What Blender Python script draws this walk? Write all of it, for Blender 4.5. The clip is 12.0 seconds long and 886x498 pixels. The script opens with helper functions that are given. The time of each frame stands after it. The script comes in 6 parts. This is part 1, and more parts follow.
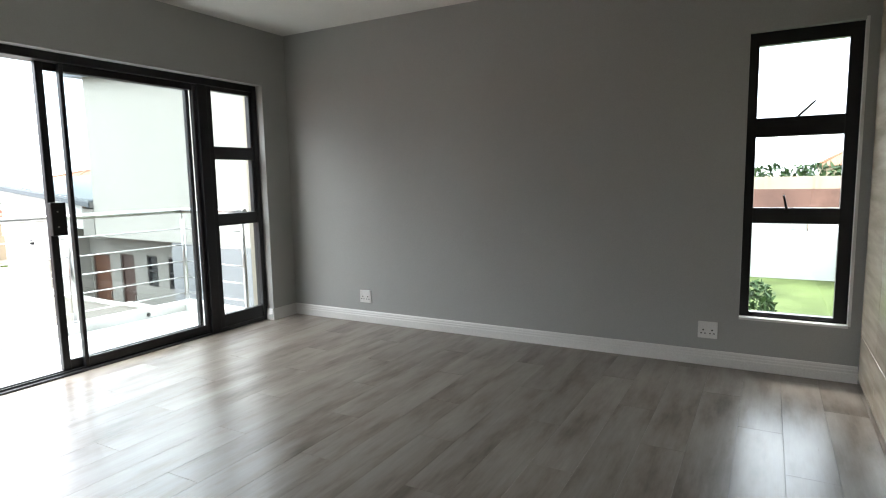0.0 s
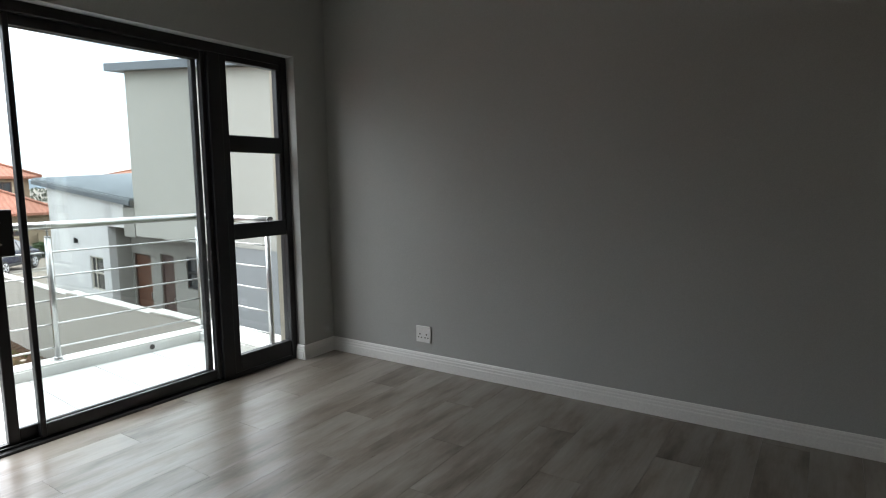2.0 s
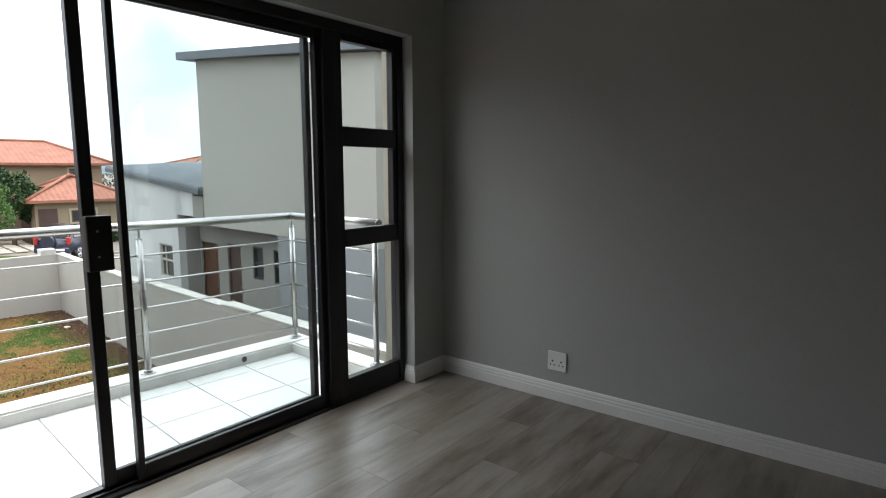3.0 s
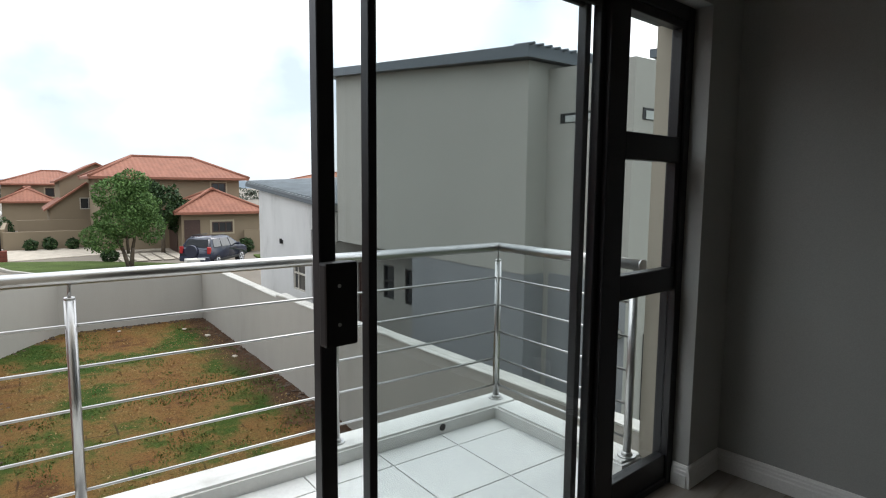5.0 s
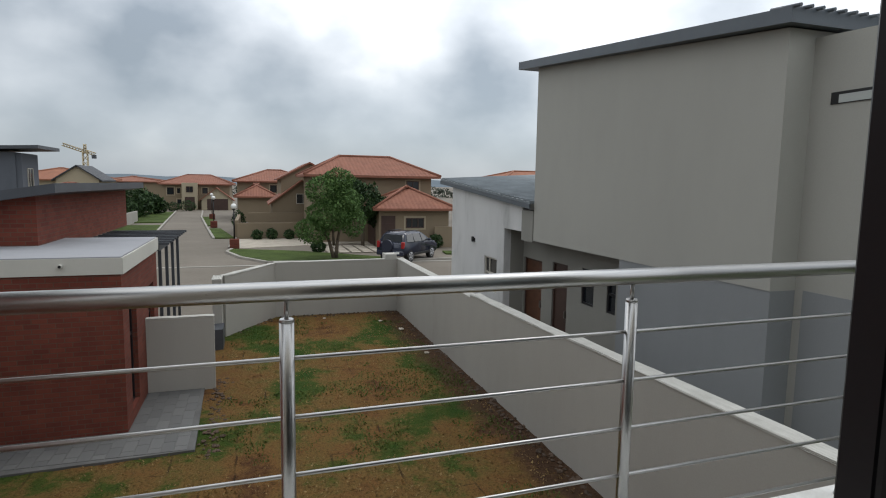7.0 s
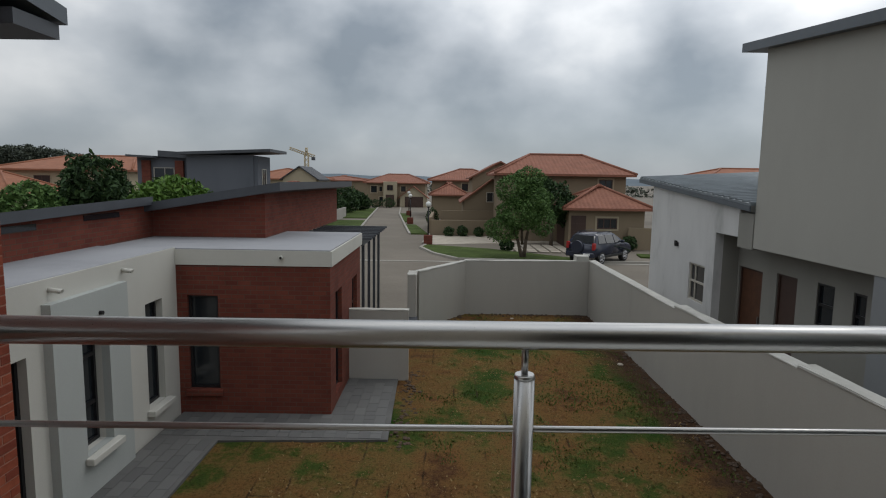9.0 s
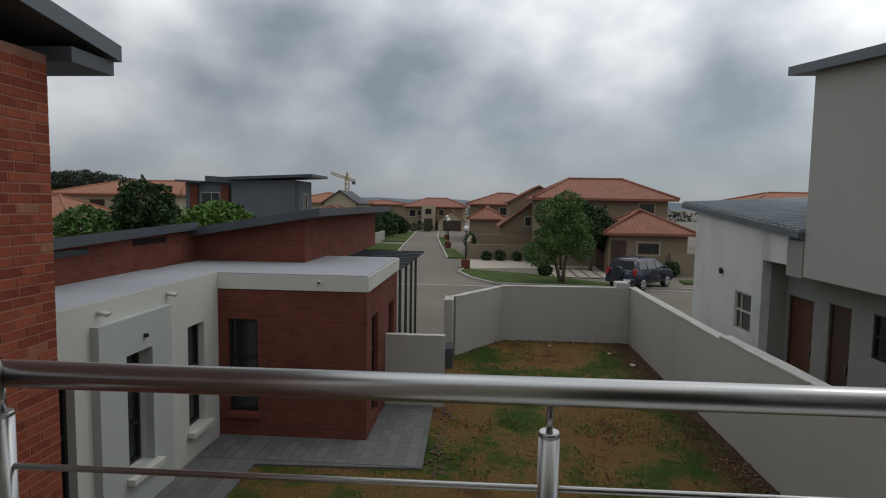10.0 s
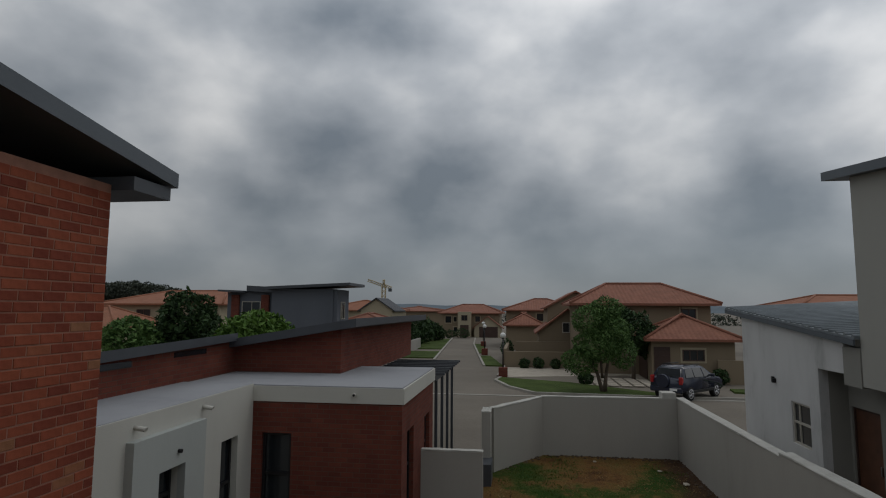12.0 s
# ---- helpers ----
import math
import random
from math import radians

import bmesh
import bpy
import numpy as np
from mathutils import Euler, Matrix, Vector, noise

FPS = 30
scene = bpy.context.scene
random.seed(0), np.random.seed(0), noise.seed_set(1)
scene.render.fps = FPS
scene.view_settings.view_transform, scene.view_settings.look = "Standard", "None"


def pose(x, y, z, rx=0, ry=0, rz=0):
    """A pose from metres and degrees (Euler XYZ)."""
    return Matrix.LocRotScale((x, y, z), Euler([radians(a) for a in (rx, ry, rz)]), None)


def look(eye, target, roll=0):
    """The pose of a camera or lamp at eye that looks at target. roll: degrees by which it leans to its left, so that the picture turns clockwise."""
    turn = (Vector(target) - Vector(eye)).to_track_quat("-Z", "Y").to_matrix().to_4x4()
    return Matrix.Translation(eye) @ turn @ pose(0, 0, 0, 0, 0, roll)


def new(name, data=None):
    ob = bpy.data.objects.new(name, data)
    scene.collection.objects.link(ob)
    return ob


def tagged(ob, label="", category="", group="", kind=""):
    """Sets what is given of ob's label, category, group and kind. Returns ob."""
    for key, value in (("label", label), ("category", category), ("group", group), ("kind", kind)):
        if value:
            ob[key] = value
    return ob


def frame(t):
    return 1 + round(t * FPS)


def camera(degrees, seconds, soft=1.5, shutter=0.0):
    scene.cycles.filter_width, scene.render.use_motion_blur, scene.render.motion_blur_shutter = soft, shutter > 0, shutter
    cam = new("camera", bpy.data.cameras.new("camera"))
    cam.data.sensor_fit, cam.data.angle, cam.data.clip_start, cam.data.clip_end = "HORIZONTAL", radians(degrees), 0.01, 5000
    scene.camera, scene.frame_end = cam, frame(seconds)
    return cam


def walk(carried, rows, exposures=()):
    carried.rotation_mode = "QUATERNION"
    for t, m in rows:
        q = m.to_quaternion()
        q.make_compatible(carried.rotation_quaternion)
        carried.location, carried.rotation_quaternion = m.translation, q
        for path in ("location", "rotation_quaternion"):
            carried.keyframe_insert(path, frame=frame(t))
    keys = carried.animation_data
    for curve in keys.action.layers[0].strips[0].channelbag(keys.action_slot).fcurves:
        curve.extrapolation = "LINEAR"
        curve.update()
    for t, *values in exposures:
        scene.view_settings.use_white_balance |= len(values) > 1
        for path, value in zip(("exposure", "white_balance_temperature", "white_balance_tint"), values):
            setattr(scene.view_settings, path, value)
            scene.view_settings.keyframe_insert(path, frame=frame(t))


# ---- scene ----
cam = camera(74.7, 12.0, soft=1.1)
PATH = [
    (0, (0.364, -0.327, 1.247), (-0.607, 1.405, 1.011), -1.1),
    (0.5, (0.255, -0.063, 1.273), (-0.713, 1.67, 1.033), -1.0),
    (1, (0.03, 0.173, 1.325), (-0.925, 1.911, 1.069), -0.8),
    (1.5, (-0.208, 0.422, 1.32), (-1.222, 2.127, 1.061), -0.6),
    (2, (-0.501, 0.66, 1.26), (-1.6, 2.315, 1.025), -0.7),
    (2.5, (-0.845, 0.794, 1.278), (-2.012, 2.399, 1.035), -0.4),
    (3, (-1.235, 0.835, 1.321), (-2.469, 2.386, 1.053), -0.1),
    (5, (-2.407, 1.0, 1.34), (-3.91, 2.303, 1.128), 0.5),
    (5.5, (-2.667, 1.057, 1.318), (-4.243, 2.272, 1.113), 0.6),
    (6, (-2.946, 1.103, 1.296), (-4.603, 2.204, 1.09), 0.8),
    (6.5, (-3.2, 1.125, 1.276), (-4.944, 2.081, 1.068), 0.9),
    (7, (-3.39, 1.131, 1.277), (-5.217, 1.913, 1.056), 0.9),
    (7.5, (-3.505, 1.156, 1.271), (-5.403, 1.741, 1.042), 1.0),
    (9.5, (-3.937, 1.088, 1.286), (-5.924, 1.183, 1.08), 0.9),
    (10, (-3.908, 1.127, 1.328), (-5.901, 1.165, 1.171), 0.9),
    (10.5, (-3.894, 1.137, 1.355), (-5.892, 1.132, 1.27), 0.7),
    (11, (-3.867, 1.14, 1.374), (-5.867, 1.1, 1.377), 0.6),
    (11.5, (-3.859, 1.144, 1.375), (-5.855, 1.077, 1.48), 0.4),
    (12, (-3.859, 1.135, 1.401), (-5.846, 1.047, 1.606), 0.3),
]
EXPOSURE = [(0.0, 3.38), (1.0, 3.0), (2.0, 2.42), (3.0, 1.86), (5.0, 1.08), (5.5, 0.85), (6.5, 0.38), (7.5, -0.05), (8.5, -0.22), (9.5, -0.38), (10.0, -0.45), (10.5, -0.62), (11.0, -0.78), (12.0, -1.12)]
walk(cam, [(t, look(eye, target, roll)) for t, eye, target, roll in PATH], EXPOSURE)

WALL_TONE = (0.425, 0.432, 0.418)

# ---- world, sun ----
def build_world():
    w = bpy.data.worlds.new("sky")
    scene.world = w
    w.use_nodes = True
    nt = w.node_tree
    nt.nodes.clear()
    N, K = nt.nodes.new, nt.links.new
    out = N("ShaderNodeOutputWorld")
    bg = N("ShaderNodeBackground")
    tc = N("ShaderNodeTexCoord")
    sep = N("ShaderNodeSeparateXYZ")
    K(tc.outputs["Generated"], sep.inputs[0])
    mp = N("ShaderNodeMapping")
    mp.inputs["Location"].default_value = SKY_SHIFT
    mp.inputs["Scale"].default_value = (1.0, 1.0, 1.6)
    K(tc.outputs["Generated"], mp.inputs["Vector"])
    n1 = N("ShaderNodeTexNoise"); n1.inputs["Scale"].default_value = 3.7; n1.inputs["Detail"].default_value = 7; n1.inputs["Roughness"].default_value = 0.44
    n1.inputs["Distortion"].default_value = 0.0
    K(mp.outputs[0], n1.inputs["Vector"])
    ramp = N("ShaderNodeValToRGB")
    e = ramp.color_ramp.elements
    e[0].position, e[0].color = 0.33, (0.235, 0.27, 0.305, 1)
    e[1].position, e[1].color = 0.66, (1.06, 1.06, 1.05, 1)
    m = ramp.color_ramp.elements.new(0.5); m.color = (0.57, 0.60, 0.63, 1)
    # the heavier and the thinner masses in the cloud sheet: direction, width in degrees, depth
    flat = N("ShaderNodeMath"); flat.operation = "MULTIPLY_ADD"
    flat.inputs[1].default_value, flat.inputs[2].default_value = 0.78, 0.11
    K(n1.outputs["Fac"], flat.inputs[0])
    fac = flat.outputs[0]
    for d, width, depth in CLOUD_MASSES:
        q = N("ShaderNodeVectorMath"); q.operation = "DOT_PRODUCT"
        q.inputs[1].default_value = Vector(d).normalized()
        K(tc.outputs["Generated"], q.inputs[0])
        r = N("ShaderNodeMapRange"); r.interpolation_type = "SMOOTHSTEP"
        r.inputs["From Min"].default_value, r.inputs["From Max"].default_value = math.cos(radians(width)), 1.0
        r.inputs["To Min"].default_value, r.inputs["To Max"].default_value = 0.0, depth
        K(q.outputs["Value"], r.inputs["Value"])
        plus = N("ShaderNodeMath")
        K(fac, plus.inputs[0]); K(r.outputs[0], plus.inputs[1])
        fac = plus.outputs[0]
    K(fac, ramp.inputs[0])
    sky = N("ShaderNodeTexSky"); sky.sky_type = "NISHITA"; sky.sun_disc = False
    sky.sun_elevation, sky.sun_rotation = radians(52), radians(300)
    hz = N("ShaderNodeMapRange")
    hz.inputs["From Min"].default_value, hz.inputs["From Max"].default_value = 0.0, 0.2
    hz.inputs["To Min"].default_value, hz.inputs["To Max"].default_value = 0.85, 0.0
    K(sep.outputs["Z"], hz.inputs["Value"])
    haze = N("ShaderNodeMix"); haze.data_type = "RGBA"
    haze.inputs["B"].default_value = (0.265, 0.315, 0.37, 1)
    K(hz.outputs[0], haze.inputs["Factor"]); K(ramp.outputs[0], haze.inputs["A"])
    add = N("ShaderNodeMix"); add.data_type = "RGBA"; add.blend_type = "ADD"; add.inputs["Factor"].default_value = 0.012
    K(haze.outputs["Result"], add.inputs["A"]); K(sky.outputs[0], add.inputs["B"])
    # thinner cloud, and so more light, towards the zenith
    zen = N("ShaderNodeMapRange"); zen.interpolation_type = "SMOOTHSTEP"
    zen.inputs["From Min"].default_value, zen.inputs["From Max"].default_value = 0.12, 0.62
    zen.inputs["To Min"].default_value, zen.inputs["To Max"].default_value = 1.0, 1.45
    K(sep.outputs["Z"], zen.inputs["Value"])
    lift = N("ShaderNodeVectorMath"); lift.operation = "SCALE"
    # and towards the veiled sun
    dot = N("ShaderNodeVectorMath"); dot.operation = "DOT_PRODUCT"
    dot.inputs[1].default_value = (-0.19, 0.51, 0.84)
    K(tc.outputs["Generated"], dot.inputs[0])
    glow = N("ShaderNodeMapRange")
    glow.inputs["From Min"].default_value, glow.inputs["From Max"].default_value = 0.0, 0.85
    glow.inputs["To Min"].default_value, glow.inputs["To Max"].default_value = 0.95, 1.38
    K(dot.outputs["Value"], glow.inputs["Value"])
    both = N("ShaderNodeMath"); both.operation = "MULTIPLY"
    K(zen.outputs[0], both.inputs[0]); K(glow.outputs[0], both.inputs[1])
    K(add.outputs["Result"], lift.inputs[0]); K(both.outputs[0], lift.inputs["Scale"])
    K(lift.outputs[0], bg.inputs["Color"])
    bg.inputs["Strength"].default_value = SKY_STRENGTH
    K(bg.outputs[0], out.inputs[0])


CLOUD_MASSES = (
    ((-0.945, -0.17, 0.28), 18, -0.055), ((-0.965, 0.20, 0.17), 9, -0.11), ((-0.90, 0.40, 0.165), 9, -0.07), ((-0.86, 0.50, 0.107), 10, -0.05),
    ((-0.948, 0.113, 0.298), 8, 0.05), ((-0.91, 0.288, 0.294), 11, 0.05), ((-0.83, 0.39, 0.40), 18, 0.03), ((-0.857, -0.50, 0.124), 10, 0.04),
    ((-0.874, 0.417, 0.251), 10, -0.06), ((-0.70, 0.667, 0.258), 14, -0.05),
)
SKY_SHIFT, SKY_STRENGTH = (0.62, 0.28, 0.30), 1.0
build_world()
sun = new("sun", bpy.data.lights.new("sun", "SUN"))
sun.data.energy, sun.data.angle, sun.data.color = 0.3, radians(12), (1.0, 0.96, 0.9)
sun.matrix_world = look((-6, 16, 26), (0, 0, 0))
# added fill lamp outside the sliding door's head, standing in for sky light
door_fill = new("door_fill_light", bpy.data.lights.new("door_fill_light", "AREA"))
door_fill.data.shape, door_fill.data.size, door_fill.data.size_y = "RECTANGLE", 2.3, 0.5
door_fill.data.energy, door_fill.data.color = 4.5, (0.95, 0.98, 1.0)
door_fill.matrix_world = look((-4.12, 1.6, 2.42), (-1.0, 1.5, 0.7))

# ---- materials ----
def nodes_of(name):
    m = bpy.data.materials.new(name)
    m.use_nodes = True
    nt = m.node_tree
    return m, nt, nt.nodes["Principled BSDF"]


def ramp_node(nt, stops):
    r = nt.nodes.new("ShaderNodeValToRGB")
    e = r.color_ramp.elements
    e[0].position, e[0].color = stops[0][0], (*stops[0][1], 1)
    e[1].position, e[1].color = stops[-1][0], (*stops[-1][1], 1)
    for p, c in stops[1:-1]:
        q = e.new(p)
        q.color = (*c, 1)
    return r


def coords(nt, kind="Object", scale=(1, 1, 1)):
    tc = nt.nodes.new("ShaderNodeTexCoord")
    mp = nt.nodes.new("ShaderNodeMapping")
    mp.inputs["Scale"].default_value = scale
    nt.links.new(tc.outputs[kind], mp.inputs["Vector"])
    return mp.outputs[0]


def noise_node(nt, vec, scale, detail=4, rough=0.5):
    n = nt.nodes.new("ShaderNodeTexNoise")
    n.inputs["Scale"].default_value, n.inputs["Detail"].default_value, n.inputs["Roughness"].default_value = scale, detail, rough
    nt.links.new(vec, n.inputs["Vector"])
    return n.outputs["Fac"]


def bump(nt, b, height, strength, dist=0.01):
    n = nt.nodes.new("ShaderNodeBump")
    n.inputs["Strength"].default_value, n.inputs["Distance"].default_value = strength, dist
    nt.links.new(height, n.inputs["Height"])
    nt.links.new(n.outputs[0], b.inputs["Normal"])


def mixc(nt, fac, a, b, mode="MIX"):
    m = nt.nodes.new("ShaderNodeMix")
    m.data_type, m.blend_type = "RGBA", mode
    for key, v in (("Factor", fac), ("A", a), ("B", b)):
        if isinstance(v, (int, float)):
            m.inputs[key].default_value = v
        elif isinstance(v, tuple):
            m.inputs[key].default_value = (*v, 1)
        else:
            nt.links.new(v, m.inputs[key])
    return m.outputs["Result"]


def shade(c, k):
    return tuple(min(1.0, v * k) for v in c)


def plain(name, c, rough=0.6, metal=0.0, spread=0.12, grain=120.0, big=1.5, relief=0.15, dist=0.002, spec=0.5, kind="Object"):
    """Colour with stains at a large scale and grain at a small one."""
    m, nt, b = nodes_of(name)
    v = coords(nt, kind)
    big_n = noise_node(nt, v, big, 5, 0.6)
    small = noise_node(nt, v, grain, 3)
    r = ramp_node(nt, [(0.3, shade(c, 1 - spread)), (0.7, shade(c, 1 + spread * 0.6))])
    nt.links.new(big_n, r.inputs[0])
    g = ramp_node(nt, [(0.3, (0.9, 0.9, 0.9)), (0.7, (1.0, 1.0, 1.0))])
    nt.links.new(small, g.inputs[0])
    nt.links.new(mixc(nt, 1.0, r.outputs[0], g.outputs[0], "MULTIPLY"), b.inputs["Base Color"])
    b.inputs["Roughness"].default_value, b.inputs["Metallic"].default_value = rough, metal
    b.inputs["Specular IOR Level"].default_value = spec
    if relief:
        bump(nt, b, small, relief, dist)
    return m


def stained(name, c, stain, amount, rough=0.85, scale=0.6):
    """Plaster with drips and patches of another tone."""
    m, nt, b = nodes_of(name)
    v = coords(nt, "Object", (1, 1, 0.35))
    r = ramp_node(nt, [(0.42, c), (0.42 + amount, shade(c, 0.93)), (0.75, stain)])
    nt.links.new(noise_node(nt, v, scale, 7, 0.62), r.inputs[0])
    w = coords(nt)
    g = noise_node(nt, w, 60, 4, 0.7)
    gr = ramp_node(nt, [(0.3, (0.93, 0.93, 0.93)), (0.7, (1, 1, 1))])
    nt.links.new(g, gr.inputs[0])
    nt.links.new(mixc(nt, 1.0, r.outputs[0], gr.outputs[0], "MULTIPLY"), b.inputs["Base Color"])
    b.inputs["Roughness"].default_value = rough
    b.inputs["Specular IOR Level"].default_value = 0.25
    bump(nt, b, g, 0.25, 0.004)
    return m


def wood_floor():
    m, nt, b = nodes_of("laminate")
    info = nt.nodes.new("ShaderNodeObjectInfo")
    tc = nt.nodes.new("ShaderNodeTexCoord")
    off = nt.nodes.new("ShaderNodeVectorMath"); off.operation = "MULTIPLY_ADD"
    cmb = nt.nodes.new("ShaderNodeCombineXYZ")
    for k in range(3):
        nt.links.new(info.outputs["Random"], cmb.inputs[k])
    off.inputs[1].default_value = (37, 53, 11)
    nt.links.new(cmb.outputs[0], off.inputs[0]); nt.links.new(tc.outputs["Object"], off.inputs[2])
    def stretched(s):
        mp = nt.nodes.new("ShaderNodeMapping")
        mp.inputs["Scale"].default_value = s
        nt.links.new(off.outputs[0], mp.inputs["Vector"])
        return mp.outputs[0]
    blot = noise_node(nt, stretched((7, 1.5, 1)), 1.0, 6, 0.62)
    grain = noise_node(nt, stretched((70, 3.0, 1)), 1.0, 6, 0.65)
    r = ramp_node(nt, [(0.30, (0.085, 0.064, 0.048)), (0.41, (0.165, 0.135, 0.110)), (0.52, (0.225, 0.196, 0.168)), (0.70, (0.285, 0.258, 0.228))])
    nt.links.new(blot, r.inputs[0])
    g = ramp_node(nt, [(0.30, (0.84, 0.835, 0.83)), (0.6, (1, 1, 1))])
    nt.links.new(grain, g.inputs[0])
    tone = nt.nodes.new("ShaderNodeMapRange")
    tone.inputs["To Min"].default_value, tone.inputs["To Max"].default_value = 0.95, 1.06
    nt.links.new(info.outputs["Random"], tone.inputs["Value"])
    c = mixc(nt, 1.0, r.outputs[0], g.outputs[0], "MULTIPLY")
    hsv = nt.nodes.new("ShaderNodeHueSaturation")
    nt.links.new(tone.outputs[0], hsv.inputs["Value"]); nt.links.new(c, hsv.inputs["Color"])
    nt.links.new(hsv.outputs[0], b.inputs["Base Color"])
    rr = nt.nodes.new("ShaderNodeMapRange")
    rr.inputs["To Min"].default_value, rr.inputs["To Max"].default_value = 0.24, 0.36
    nt.links.new(grain, rr.inputs["Value"]); nt.links.new(rr.outputs[0], b.inputs["Roughness"])
    bump(nt, b, grain, 0.12, 0.001)
    return m


def brick_wall_material(name, scale_course=0.085):
    """Fine brickwork for walls seen from afar."""
    m, nt, b = nodes_of(name)
    tc = nt.nodes.new("ShaderNodeTexCoord")
    sep = nt.nodes.new("ShaderNodeSeparateXYZ")
    nt.links.new(tc.outputs["Object"], sep.inputs[0])
    s = nt.nodes.new("ShaderNodeMath"); s.operation = "ADD"
    nt.links.new(sep.outputs["X"], s.inputs[0]); nt.links.new(sep.outputs["Y"], s.inputs[1])
    cmb = nt.nodes.new("ShaderNodeCombineXYZ")
    nt.links.new(s.outputs[0], cmb.inputs[0]); nt.links.new(sep.outputs["Z"], cmb.inputs[1])
    t = nt.nodes.new("ShaderNodeTexBrick")
    t.inputs["Scale"].default_value = 1.0
    t.inputs["Brick Width"].default_value, t.inputs["Row Height"].default_value = 0.232, scale_course
    t.inputs["Mortar Size"].default_value, t.inputs["Mortar Smooth"].default_value = 0.008, 0.2
    t.inputs["Color1"].default_value = (0.145, 0.041, 0.029, 1)
    t.inputs["Color2"].default_value = (0.195, 0.056, 0.037, 1)
    t.inputs["Mortar"].default_value = (0.135, 0.075, 0.055, 1)
    nt.links.new(cmb.outputs[0], t.inputs["Vector"])
    n = noise_node(nt, tc.outputs["Object"], 1.6, 6, 0.65)
    r = ramp_node(nt, [(0.3, (0.72, 0.7, 0.7)), (0.7, (1, 1, 1))])
    nt.links.new(n, r.inputs[0])
    nt.links.new(mixc(nt, 1.0, t.outputs["Color"], r.outputs[0], "MULTIPLY"), b.inputs["Base Color"])
    b.inputs["Roughness"].default_value = 0.9
    b.inputs["Specular IOR Level"].default_value = 0.2
    inv = nt.nodes.new("ShaderNodeMath"); inv.operation = "SUBTRACT"; inv.inputs[0].default_value = 1.0
    nt.links.new(t.outputs["Fac"], inv.inputs[1])
    bump(nt, b, inv.outputs[0], 0.6, 0.008)
    return m


def brick_piece_material():
    m, nt, b = nodes_of("clay_brick")
    info = nt.nodes.new("ShaderNodeObjectInfo")
    geo = nt.nodes.new("ShaderNodeNewGeometry")
    add = nt.nodes.new("ShaderNodeMath"); add.operation = "ADD"
    nt.links.new(info.outputs["Random"], add.inputs[0]); nt.links.new(geo.outputs["Random Per Island"], add.inputs[1])
    fr = nt.nodes.new("ShaderNodeMath"); fr.operation = "FRACT"
    nt.links.new(add.outputs[0], fr.inputs[0])
    r = ramp_node(nt, [(0.0, (0.19, 0.046, 0.028)), (0.5, (0.26, 0.066, 0.036)), (0.95, (0.315, 0.088, 0.046)), (0.985, (0.30, 0.14, 0.075))])
    nt.links.new(fr.outputs[0], r.inputs[0])
    v = coords(nt, "Object")
    n = noise_node(nt, v, 9, 6, 0.7)
    g = ramp_node(nt, [(0.3, (0.7, 0.66, 0.64)), (0.65, (1, 1, 1))])
    nt.links.new(n, g.inputs[0])
    nt.links.new(mixc(nt, 1.0, r.outputs[0], g.outputs[0], "MULTIPLY"), b.inputs["Base Color"])
    b.inputs["Roughness"].default_value = 0.9
    b.inputs["Specular IOR Level"].default_value = 0.2
    bump(nt, b, noise_node(nt, v, 80, 4, 0.7), 0.5, 0.004)
    return m


